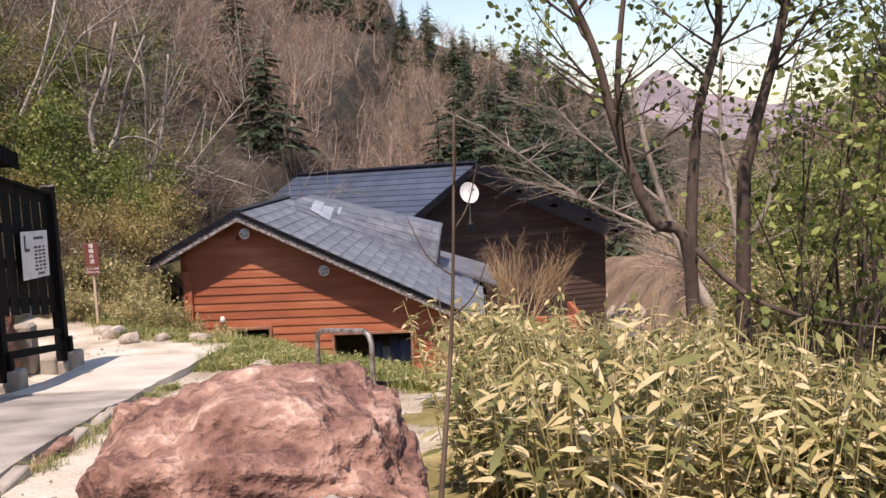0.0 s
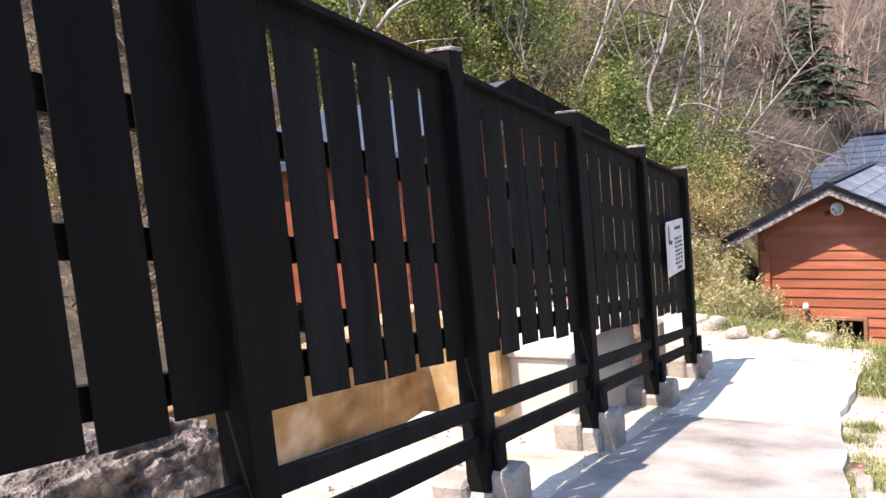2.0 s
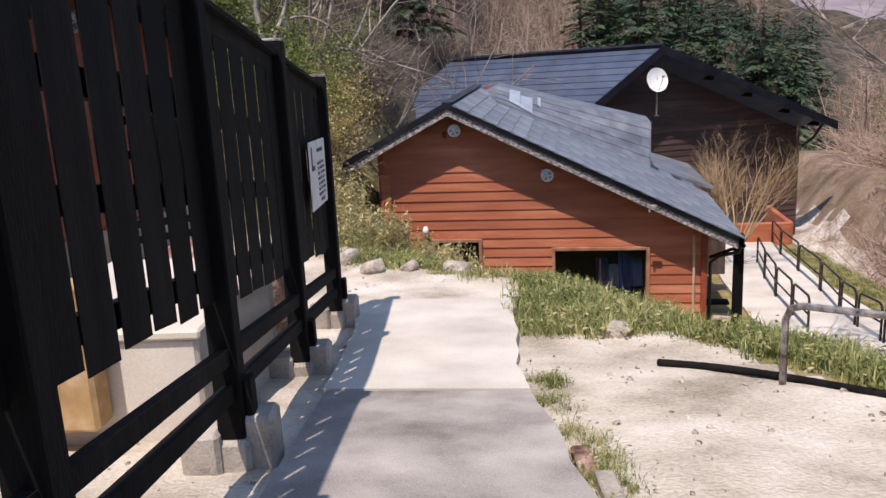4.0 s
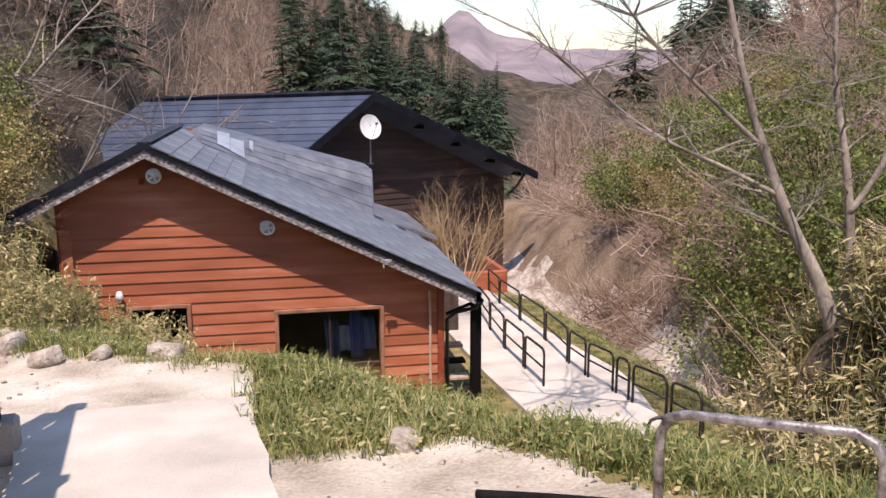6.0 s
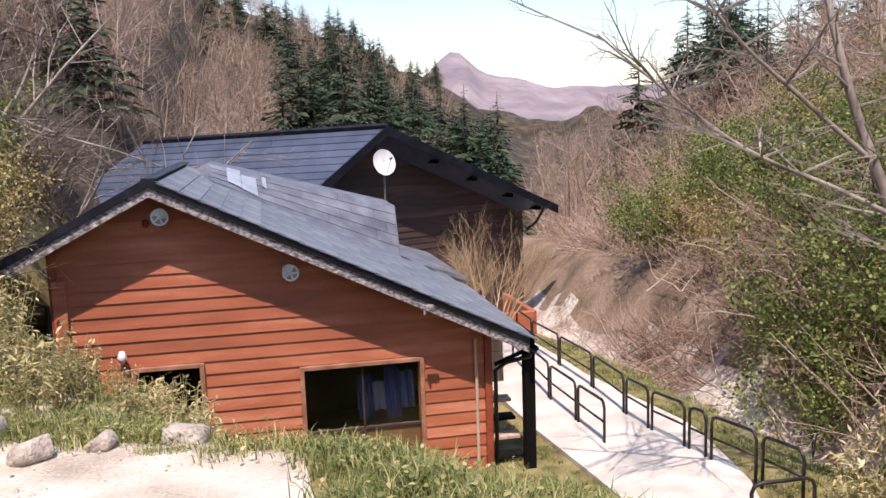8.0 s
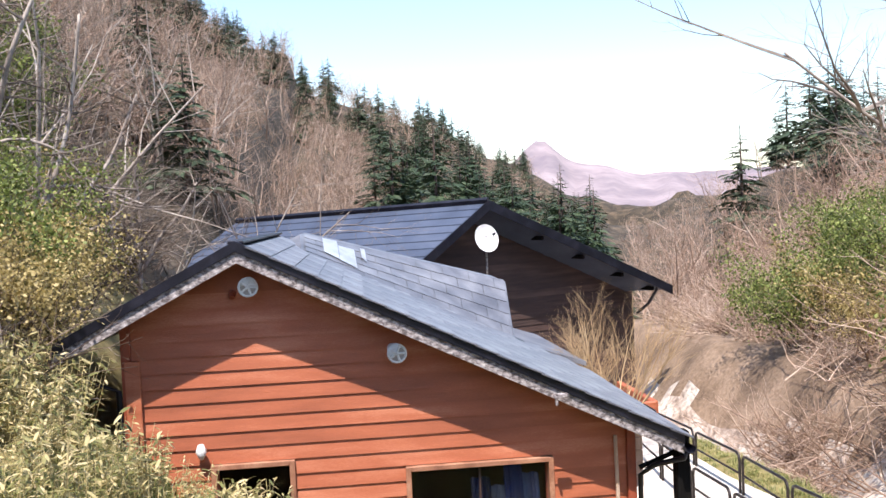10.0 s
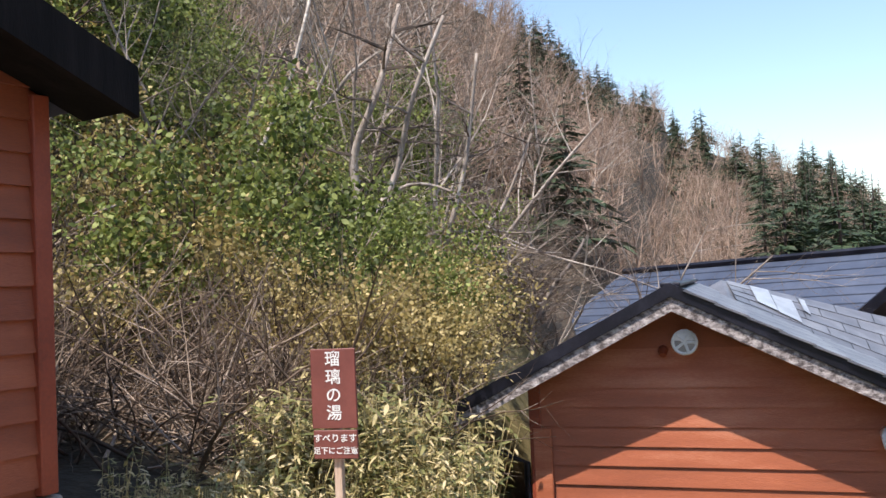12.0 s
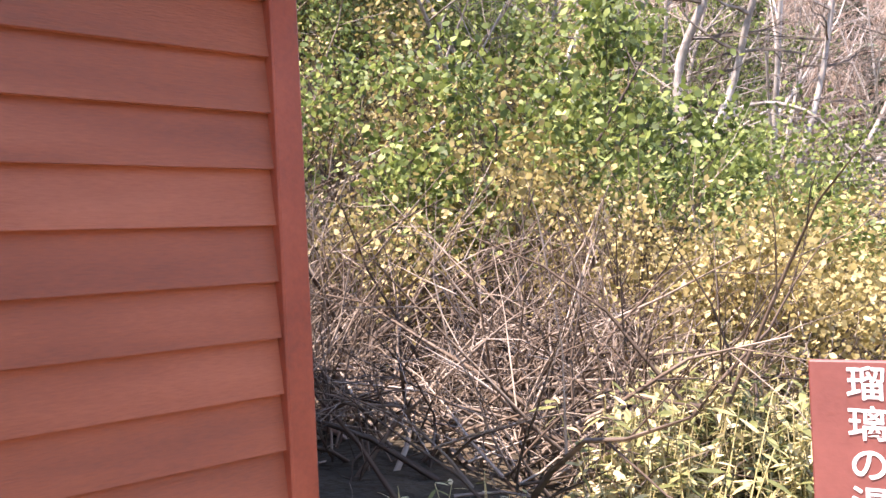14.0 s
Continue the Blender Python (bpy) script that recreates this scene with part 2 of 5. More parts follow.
    def mesh(self, name, mats, smooth=False):
        me = bpy.data.meshes.new(name)
        me.from_pydata(self.v, [], self.f)
        for m in mats:
            me.materials.append(m)
        if len(mats) > 1:
            me.polygons.foreach_set("material_index", self.s)
        me.polygons.foreach_set("use_smooth", [smooth] * len(self.f))
        me.update()
        return me


def part(name, shape, mats, parent=None, label="", smooth=False, m=None):
    mats = mats if isinstance(mats, (list, tuple)) else [mats]
    ob = new(name, shape.mesh(name, mats, smooth) if isinstance(shape, Shape) else shape)
    if parent is not None:
        ob.parent = parent
    if m is not None:
        ob.matrix_basis = m
    return tagged(ob, label)


def thing(name, label, category, at=None, group="", kind=""):
    ob = new(name)
    ob.empty_display_size = 0.2
    if at is not None:
        ob.matrix_basis = at
    return tagged(ob, label, category, group, kind)


def lerp_table(v, table):
    """A smooth way through (place, value) pairs."""
    if v <= table[0][0]:
        return table[0][1]
    for (a, p), (b, q) in zip(table, table[1:]):
        if v <= b:
            s = (v - a) / (b - a)
            return p + (q - p) * s
    return table[-1][1]


def ease(s):
    s = min(max(s, 0.0), 1.0)
    return s * s * (3 - 2 * s)


# ---- lie of the land ----
PATH_Z = [(-30, 0.6), (-6, 0.42), (-2, 0.32), (1, 0.38), (2.5, 0.33), (4.2, 0.17), (5.75, -0.09), (7.35, -0.38), (8.9, -0.57), (10.8, -0.78), (13, -0.86), (17, -0.7), (30, -0.4)]
EDGE_TOP = [(-8, 2.6), (0, 1.4), (4, 0.9), (6, 0.1), (8, -0.8), (9.5, -1.9), (10.9, -2.6), (11.3, -3.4), (11.9, -4.3), (13, -5.3), (15, -6.1), (30, -7.5)]
EDGE_LOW = [(-8, 7.0), (4, 4.5), (8, 2.2), (11, 0.7), (13, 0.3), (14.0, -0.2), (15, -1.6), (15.8, -3.0), (17, -4.2), (30, -5.0)]
LOW_Z = [(-8, -1.2), (4, -1.8), (8, -2.5), (11, -3.0), (13, -3.4), (16, -3.55), (22, -3.9), (30, -4.6), (45, -5.5)]
# skyline by bearing from the walk: bearing (degrees, right positive), foot distance, crest distance, crest elevation
HILLS = [(-180, 30, 80, 10), (-120, 12, 55, 24), (-70, 9, 50, 30), (-40, 10, 55, 27), (-25, 15, 65, 21), (-13, 24, 80, 16.5), (-9, 28, 100, 13.2), (-5, 31, 125, 11.0), (3, 36, 150, 9.3), (8, 40, 180, 7.4), (11, 42, 200, 4.6), (15, 55, 230, 2.6), (19, 65, 240, 0.3), (22, 70, 240, 0), (25, 30, 110, 2.0), (35, 16, 60, 8), (50, 13, 48, 14), (90, 12, 60, 17), (140, 25, 70, 14), (180, 30, 80, 10)]
MID = (-2.6, 7.0)


def hill(x, y):
    dx, dy = x - MID[0], y - MID[1]
    r, b = math.hypot(dx, dy), math.degrees(math.atan2(dx, dy))
    foot = lerp_table(b, [(h[0], h[1]) for h in HILLS])
    crest = lerp_table(b, [(h[0], h[2]) for h in HILLS])
    tall = math.tan(radians(lerp_table(b, [(h[0], h[3]) for h in HILLS]))) * crest + 1.2
    s = (r - foot) / (crest - foot)
    if s <= 0:
        return 0.0
    k = tall * (s ** 1.15 if s < 1 else 1 - 0.25 * min(s - 1, 1.5))
    rough = noise.noise(Vector((x * 0.03, y * 0.03, 3))) * 0.04 * r + noise.noise(Vector((x * 0.15, y * 0.15, 7))) * min(0.5, 0.02 * r) * (r < 60)
    return k + rough * min(1, s * 2.5)


def ground_z(x, y):
    top = lerp_table(y, PATH_Z)
    low = lerp_table(y, LOW_Z)
    xt, xl = lerp_table(y, EDGE_TOP), lerp_table(y, EDGE_LOW)
    z = top + (low - top) * ease((x - xt) / (xl - xt))
    # mound with the bamboo and the leaning tree beyond the lower path
    mound = ease((x - 3.0) / 1.6) * ease((14.4 - y) / 1.6) * ease((y + 2) / 4)
    z += mound * (max(-1.5, low) + 0.4 - z) if z < -1.3 else 0
    # stream bed beside the lower path, and its far bank
    if y > 11:
        bed = ease((x - 4.3) / 1.2) * ease((y - 13.8) / 1.5)
        z -= 1.3 * bed
        z += 2.7 * ease((x - 6.0 + 0.6 * noise.noise(Vector((y * 0.4, 1, 2)))) / 2.6) * ease((y - 13) / 3) * (1 - ease((y - 40) / 20))
        crag = 1.0 * ease((x - 4.8) / 0.6) * ease((7.2 - x) / 1.2) * ease((y - 14) / 2) * (1 - ease((y - 36) / 6))
        z += crag * (0.7 * noise.noise(Vector((x * 0.7, y * 0.6, 9))) + 0.35 * abs(noise.noise(Vector((x * 1.6, y * 1.4, 4)))))
    # the bank on the hut's side
    z += 0.5 * ease((-5.6 - x) / 2.0) * ease((y - 11.5) / 2)
    z += hill(x, y)
    z += 0.05 * noise.noise(Vector((x * 0.9, y * 0.9, 0))) + 0.02 * noise.noise(Vector((x * 3, y * 3, 0)))
    return z


def fence_x(y):
    return -3.58 - 0.11 * (y - 4.17)


def path_right(y):
    return lerp_table(y, [(-6, -1.2), (0, -1.6), (4.1, -2.05), (5.9, -2.36), (7.5, -2.6), (9.8, -2.72), (11, -2.68)]) + 0.05 * noise.noise(Vector((y * 1.7, 3, 1))) + 0.02 * noise.noise(Vector((y * 6, 3, 1)))


def make_ground():
    n, reach, bend = 330, 4.0, 5.35
    axis = [reach * math.sinh(bend * (2 * i / n - 1)) for i in range(n + 1)]
    s = Shape()
    zs = []
    for j in axis:
        for i in axis:
            x, y = -1.5 + i, 10.0 + j
            z = ground_z(x, y)
            s.v.append((x, y, z))
    for j in range(n):
        for i in range(n):
            a = j * (n + 1) + i
            x, y, z = s.v[a]
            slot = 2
            wob = 0.35 * noise.noise(Vector((x * 1.3, y * 1.3, 5)))
            xt = lerp_table(y, EDGE_TOP)
            if y < 13.5 and -6.6 + wob < x < (min(xt, 0.1) - 0.35 + wob if y < 8.6 else -2.75):
                slot = 0
            elif -7 < y < 26 and x > -7 and x < (3.4 if y < 13 else 4.4 + wob):
                slot = 1
            elif 14 < y < 40 and 4.3 < x + wob * 2 < 6.9 + wob * 3:
                slot = 3
            elif 12 < y < 60 and x >= 5:
                slot = 4
            s.f.append((a, a + 1, a + n + 2, a + n + 1))
            s.s.append(slot)
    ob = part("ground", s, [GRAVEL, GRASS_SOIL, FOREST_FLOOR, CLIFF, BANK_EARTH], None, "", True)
    tagged(ob, "gravel ledge falling to a grassy bank and wooded hillsides", "ground", kind="structure")


make_ground()


def ribbon(name, label, ys, left, right, lift, mat, height=None):
    """A slab that follows the land, with a skirt at its edges."""
    s = Shape()
    cols = 7
    for y in ys:
        for c in range(cols):
            x = left(y) + (right(y) - left(y)) * c / (cols - 1)
            s.v.append((x, y, (height(x, y) if height else lerp_table(y, PATH_Z)) + lift))
    for r in range(len(ys) - 1):
        for c in range(cols - 1):
            a = r * cols + c
            s.f.append((a, a + 1, a + cols + 1, a + cols))
            s.s.append(0)
    top = len(s.v)
    rim = [c for c in range(cols)] + [r * cols + cols - 1 for r in range(1, len(ys))] + [(len(ys) - 1) * cols + c for c in range(cols - 2, -1, -1)] + [r * cols for r in range(len(ys) - 2, 0, -1)]
    for i in rim:
        x, y, z = s.v[i]
        s.v.append((x, y, z - 0.3))
    for k in range(len(rim)):
        q = (k + 1) % len(rim)
        s.f.append((rim[k], top + k, top + q, rim[q]))
        s.s.append(0)
    ob = part(name, s, mat)
    return tagged(ob, label, "path", kind="structure")


def steps(a, b, d):
    n = max(2, int((b - a) / d) + 1)
    return [a + (b - a) * i / (n - 1) for i in range(n)]


ribbon("path_upper", "older grey concrete footpath beside the fence", steps(-8, 6.89, 0.3), lambda y: fence_x(y) + 0.22, path_right, 0.05, CONCRETE_OLD)
ribbon("path_upper_new", "pale new concrete slab ending above the grassy bank", steps(6.90, 9.75, 0.3), lambda y: fence_x(min(y, 8.6)) + 0.2 - max(0, y - 8.6) * 0.25, path_right, 0.06, CONCRETE_NEW)
ribbon("path_lower", "pale concrete path running down beside the stream", steps(11.0, 30, 0.5), lambda y: lerp_table(y, [(11, 1.2), (14.5, 1.35), (18, 1.3), (21, 1.4), (30, 2.1)]), lambda y: lerp_table(y, [(11, 1.9), (13.6, 2.5), (15, 3.1), (17.3, 3.6), (21, 3.4), (30, 4.0)]), 0.08, CONCRETE_NEW, lambda x, y: lerp_table(y, LOW_Z))

# ---- front bath house ----
HOUSE = pose(-2.0, 16.92, 0, 0, 0, -2)
RX, RZ, PL, PR = -1.96, 0.50, 0.52, 0.494  # ridge place and underside height, pitches (in the house's own frame)


def front_house():
    h = thing("bath_house", "low red-brown timber bath house with a grey slate roof", "house", HOUSE)
    x0, x1, base = -3.24, 2.28, -4.1
    board, back = 0.167, 7.0

    def left_at(z):
        return max(x0, RX - (RZ - 0.06 - z) / PL)

    def right_at(z):
        return min(x1, RX + (RZ - 0.06 - z) / PR)

    holes = [(-2.33, -1.56, -2.75, -1.83), (-0.25, 1.28, -3.75, -2.0)]  # small window, large window (x0, x1, z0, z1)
    wall = Shape()
    cuts = sorted({base, -3.75, -2.75, -2.0, -1.83, -1.7, -0.6, RZ - 0.06})
    for a, b in zip(cuts, cuts[1:]):
        spans = [(left_at, right_at)]
        xs = [None]
        mid = (a + b) / 2
        edges = []
        for q in holes:
            if q[2] <= mid <= q[3]:
                edges.append((q[0], q[1]))
        pos = None
        pieces = []
        for e in sorted(edges):
            pieces.append((pos, e[0]))
            pos = e[1]
        pieces.append((pos, None))
        for p, q in pieces:
            la, lb = (left_at(a), left_at(b)) if p is None else (p, p)
            ra, rb = (right_at(a), right_at(b)) if q is None else (q, q)
            wall.prism([(la, 0.03, a), (ra, 0.03, a), (rb, 0.03, b), (lb, 0.03, b)], (0, 0.12, 0))
    wall.prism([(x0, 0.15, base), (x0, back, base), (x0, back, left_z(x0)), (x0, 0.15, left_z(x0))], (0.12, 0, 0))
    wall.prism([(x1 - 0.12, 0.15, base), (x1 - 0.12, back, base), (x1 - 0.12, back, right_z(x1)), (x1 - 0.12, 0.15, right_z(x1))], (0.12, 0, 0))
    wall.prism([(x0, back, base), (x1, back, base), (x1, back, right_z(x1)), (RX, back, RZ - 0.06), (x0, back, left_z(x0))], (0, 0.12, 0))
    part("wall", wall, RED_SIDING, h)
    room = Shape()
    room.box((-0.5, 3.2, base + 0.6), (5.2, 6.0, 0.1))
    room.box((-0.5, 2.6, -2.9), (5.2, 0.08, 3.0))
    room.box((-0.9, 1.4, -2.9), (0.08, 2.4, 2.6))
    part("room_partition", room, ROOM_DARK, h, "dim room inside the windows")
    # lap boards, cut at the windows and under the roof
    z = base
    while z < RZ - 0.15:
        a, b = z, min(z + board + 0.02, RZ - 0.1)
        mid = (a + b) / 2
        pos, pieces = None, []
        for q in sorted((q[0] - 0.06, q[1] + 0.06) for q in holes if q[2] - 0.05 <= mid <= q[3] + 0.06):
            pieces.append((pos, q[0]))
            pos = q[1]
        pieces.append((pos, None))
        for p, q in pieces:
            la, lb = (left_at(a), left_at(b)) if p is None else (p, p)
            ra, rb = (right_at(a), right_at(b)) if q is None else (q, q)
            if ra - la < 0.1:
                continue
            s = Shape()
            y0, y1 = -0.018, 0.004
            ring = [(la, y0, a), (ra, y0, a), (rb, y1, b), (lb, y1, b)]
            s.hull(ring + [(la, 0.03, a), (ra, 0.03, a), (rb, 0.03, b), (lb, 0.03, b)], [(3, 2, 1, 0), (4, 5, 6, 7), (0, 1, 5, 4), (1, 2, 6, 5), (2, 3, 7, 6), (3, 0, 4, 7)])
            part("lap_board", s, RED_SIDING, h)
        z += board
    for x in (x0 + 0.04, x1 - 0.05):
        s = Shape()
        zt = (left_z(x) if x < 0 else right_z(x)) - 0.02
        s.box((x, -0.03, (base + zt) / 2), (0.1, 0.06, zt - base), 0.006)
        part("corner_board", s, RED_TRIM, h)
    windows(h, holes)
    roof(h, back)
    fittings(h)
    return h


def left_z(x):
    return RZ - 0.06 - (RX - x) * PL


def right_z(x):
    return RZ - 0.06 - (x - RX) * PR


def windows(h, holes):
    for k, (a, b, c, d) in enumerate(holes):
        w = Shape()
        for x in (a - 0.03, b + 0.03):
            w.box((x, -0.01, (c + d) / 2), (0.06, 0.1, d - c + 0.12), 0.005)
        w.box(((a + b) / 2, -0.01, d + 0.035), (b - a + 0.002, 0.11, 0.055), 0.005)
        w.box(((a + b) / 2, -0.01, c - 0.035), (b - a + 0.002, 0.11, 0.055), 0.005)
        win = part("window", w, FRAME_BROWN, h, "window with a red-brown wooden frame")
        s = Shape()
        if k:
            zb = -2.88
            s.box(((a + b) / 2, 0.06, zb), (b - a, 0.05, 0.04), 0.004)
            s.box(((a + b) / 2, 0.06, (zb + c) / 2 - 0.01), (0.04, 0.05, zb - c - 0.03), 0.004)
            s.box(((a + b) / 2, 0.05, (zb + d) / 2), (0.02, 0.05, d - zb - 0.05), 0.003)
            part("mullion", s, BROWN_SIDING, win)
            g = Shape()
            g.box(((a + b) / 2, 0.07, (zb + c) / 2), (b - a - 0.01, 0.012, zb - c - 0.06))
            part("lower_panel", g, material("brown_panel", [srgb(92, 66, 44), srgb(112, 82, 56), srgb(124, 92, 64)], 2, 40, 0.1, 0.4), win, "brown opaque lower panel")
            g = Shape()
            g.box(((a + b) / 2, 0.075, (zb + d) / 2), (b - a - 0.01, 0.006, d - zb - 0.06))
        else:
            g = Shape()
            g.box(((a + b) / 2, 0.075, (c + d) / 2), (b - a - 0.01, 0.006, d - c - 0.01))
        pane = part("pane", g, DARK_GLASS, win)
        pane.visible_shadow = False


def roof(h, back):
    front = -0.40
    eave_l, eave_r = RX - 1.90, RX + 4.66
    t = 0.10

    def slope(x):
        return RZ - (RX - x) * PL if x < RX else RZ - (x - RX) * PR

    for nm, xe in (("roof_slope", eave_l), ("roof_slope", eave_r)):
        s = Shape()
        s.prism([(RX, front, RZ), (xe, front, slope(xe)), (xe, front, slope(xe) + t), (RX, front, RZ + t)], (0, back - front - (2.6 if xe > 0 else 2.4), 0))
        part(nm, s, DARK_METAL, h)
    # dark metal verge over a worn white board
    for xe in (eave_l, eave_r):
        s, w = Shape(), Shape()
        s.prism([(RX, front, RZ + 0.02), (xe, front, slope(xe) + 0.02), (xe, front, slope(xe) + t + 0.03), (RX, front, RZ + t + 0.03)], (0, -0.06, 0))
        part("verge_trim", s, DARK_METAL, h, "dark metal roof edge")
        w.prism([(RX, front, RZ - 0.1), (xe, front, slope(xe) - 0.1), (xe, front, slope(xe) + 0.015), (RX, front, RZ + 0.015)], (0, -0.035, 0))
        part("fascia_board", w, WORN_WHITE, h, "flaking white bargeboard")
    s = Shape()
    s.box((RX, (back + front - 2.4) / 2 - 0.03, RZ + t + 0.012), (0.16, back - front - 2.46, 0.035), 0.012)
    part("ridge_cap", s, DARK_METAL, h)
    # raised saddle behind the slope
    s = Shape()
    p0, wt, wb = (RX + 0.38, 4.1, RZ + t - 0.01), (1.80, 5.20, -0.40), (1.68, 3.85, slope(1.68) + t - 0.05)
    q0 = (RX + 0.5, 2.3, slope(RX + 0.5) + t - 0.02)
    A, B, C, D = Vector(q0), Vector(wb), Vector(wt), Vector(p0)
    for i in range(8):
        for j in range(5):
            cell = [A.lerp(B, u / 8).lerp(D.lerp(C, u / 8), v / 5) for u, v in ((i, j), (i + 1, j), (i + 1, j + 1), (i, j + 1))]
            s.poly([tuple(c) for c in cell])
    s.poly([p0, wt, (wt[0], wt[1] + 1.5, wt[2]), (p0[0], p0[1] + 1.5, p0[2])])
    # End face: its shade is painted by using the dark metal colour.
    s.poly([wt, wb, (wb[0], wb[1] + 1.5, wb[2] - 0.3), (wt[0], wt[1] + 1.5, wt[2])], 1)
    s.poly([q0, p0, (p0[0], p0[1] + 1.5, p0[2]), (p0[0] - 0.2, p0[1], RZ)])
    part("roof_saddle", s, [ROOF_GREY, DARK_METAL], h, "raised grey roof saddle with its end darkened as shade")


def spot_lamp(h, x, z, side):
    """Round caged floodlight on a short arm."""
    s = Shape()
    s.tube([(x, 0, z), (x + side * 0.04, -0.08, z - 0.01)], 0.02, 6)
    s.tube([(x + side * 0.02, -0.06, z + 0.01), (x + side * 0.05, -0.14, z - 0.01), (x + side * 0.07, -0.2, z - 0.03)], [0.05, 0.085, 0.1], 12)
    lamp = part("floodlight", s, WHITE, h, "round white floodlight with a wire cage", True)
    c = Shape()
    m = Vector((x + side * 0.075, -0.215, z - 0.035))
    for k in range(5):
        a = k * 2 * math.pi / 5
        c.tube([m, m + Vector((math.cos(a) * 0.095, 0.005, math.sin(a) * 0.095))], 0.013, 5)
    ring = [m + Vector((math.cos(a * 0.349) * 0.095, 0.004, math.sin(a * 0.349) * 0.095)) for a in range(19)]
    c.tube(ring, 0.014, 5)
    part("cage", c, WHITE, lamp)
    g = Shape()
    g.tube([m + Vector((0, 0.03, 0)), m + Vector((0, 0.012, 0))], 0.085, 14)
    part("lens", g, CONCRETE_OLD, lamp)


def fittings(h):
    spot_lamp(h, -1.88, 0.17, 0)
    spot_lamp(h, -0.43, -0.62, 1)
    s = Shape()
    s.tube([(-2.07, 0, 0.06), (-2.07, -0.05, 0.05), (-2.07, -0.08, 0.02)], [0.045, 0.04, 0.03], 8)
    part("wall_socket", s, RED_TRIM, h)
    s = Shape()
    s.tube([(-2.47, -0.02, -1.66), (-2.47, -0.1, -1.6)], [0.02, 0.02], 6)
    s.tube([(-2.47, -0.1, -1.52), (-2.47, -0.1, -1.6), (-2.47, -0.1, -1.68)], [0.03, 0.06, 0.02], 10)
    part("wall_lamp", s, WHITE, h, "small round white wall lamp", True)
    s = Shape()
    s.tube([(2.05, -0.05, -1.75), (2.06, -0.05, -2.4), (2.06, -0.05, -4.0)], 0.022, 8)
    part("pipe", s, PALE_WOOD, h, "pale vertical pipe")
    # gutters and their bent outlets at both eaves
    for xe, d in ((RX - 1.93, -1), (RX + 4.70, 1)):
        z = (RZ - 1.90 * PL if d < 0 else RZ - 4.66 * PR) - 0.02
        s = Shape()
        n = 6
        for k in range(n):
            a0, a1 = math.pi + math.pi * k / n, math.pi + math.pi * (k + 1) / n
            p0, p1 = (xe + 0.06 * math.cos(a0), z + 0.06 * math.sin(a0)), (xe + 0.06 * math.cos(a1), z + 0.06 * math.sin(a1))
            s.prism([(p0[0], -0.52, p0[1]), (p1[0], -0.52, p1[1]), (p1[0], 4.3, p1[1]), (p0[0], 4.3, p0[1])], (0, 0, 0.006))
        part("gutter", s, DARK_METAL, h, "dark half-round gutter")
        s = Shape()
        w = -3.24 if d < 0 else 2.28
        s.tube([(xe, -0.4, z - 0.05), (xe - d * 0.02, -0.38, z - 0.14), (xe - d * 0.3, -0.2, z - 0.25), (w + d * 0.05, -0.04, z - 0.4), (w + d * 0.05, -0.02, -4.0)], 0.03, 8)
        part("downpipe", s, DARK_METAL, h, "dark bent downpipe", True)
    s = Shape()
    s.box((1.33, -0.55, -1.15), (0.16, 0.05, 0.05), 0.01)
    s.box((1.28, -0.56, -1.2), (0.03, 0.04, 0.1), 0.008)
    part("bracket", s, WORN_WHITE, h, "rusty pale bracket under the verge")
    for x, z0, z1, y0 in ((-3.3, -1.0, -4.0, -0.0),):
        s = Shape()
        s.box((x + 0.16, -0.05, -1.15), (0.16, 0.03, 1.1), 0.01)
        part("side_panel", s, RED_SIDING, h)
    # slates of the large slope
    down = Vector((1, 0, -PR)).normalized()
    normal = Vector((PR, 0, 1)).normalized()
    sl = Shape()
    sl.box((0, 0, 0), (0.275, 0.882, 0.018), 0.002)
    me = sl.mesh("slate", [ROOF_GREY])
    rows = 20
    g = random.Random(3)
    for r in range(rows):
        d = 0.12 + r * 0.258
        y = -0.5 + (0.46 if r % 2 else 0.91)
        first = True
        while y < 4.2:
            wd = 0.905
            c = Vector((RX, 0, RZ + 0.105)) + down * (d + 0.13) + normal * 0.016
            yy = y - 0.455
            if first and r % 2:
                yy = y - 0.23
            m = Matrix.Translation((c.x, yy, c.z)) @ Matrix.Rotation(math.atan(PR) - 0.045, 4, "Y") @ Matrix.Rotation(g.uniform(-0.006, 0.006), 4, "Z")
            if first and r % 2:
                m = m @ Matrix.Diagonal((1, 0.5, 1, 1))
            part("slate", me, None, h, "", False, m)
            first = False
            y += 0.912
    # bare flashing on the saddle
    s = Shape()
    q0, p0 = Vector((RX + 0.5, 2.3, RZ + 0.08 - 0.5 * PR)), Vector((RX + 0.38, 4.1, RZ + 0.09))
    wb, wt = Vector((1.68, 3.85, RZ + 0.05 - 3.64 * PR)), Vector((1.80, 5.20, -0.40))

    def on_face(u, v):
        return q0.lerp(wb, u).lerp(p0.lerp(wt, u), v) + Vector((0.0, -0.02, 0.024))

    for u0, u1, v0, v1 in ((0.1, 0.165, 0.4, 0.95), (0.167, 0.24, 0.3, 0.8), (0.27, 0.29, 0.6, 0.9)):
        s.prism([on_face(u0, v0) + Vector((0, -0.02, 0.02)), on_face(u1, v0 - 0.08) + Vector((0, -0.02, 0.02)), on_face(u1, v1) + Vector((0, -0.02, 0.02)), on_face(u0, v1) + Vector((0, -0.02, 0.02))], (0, 0.004, -0.004))
    part("flashing", s, FLASHING, h, "bare shiny metal flashing")
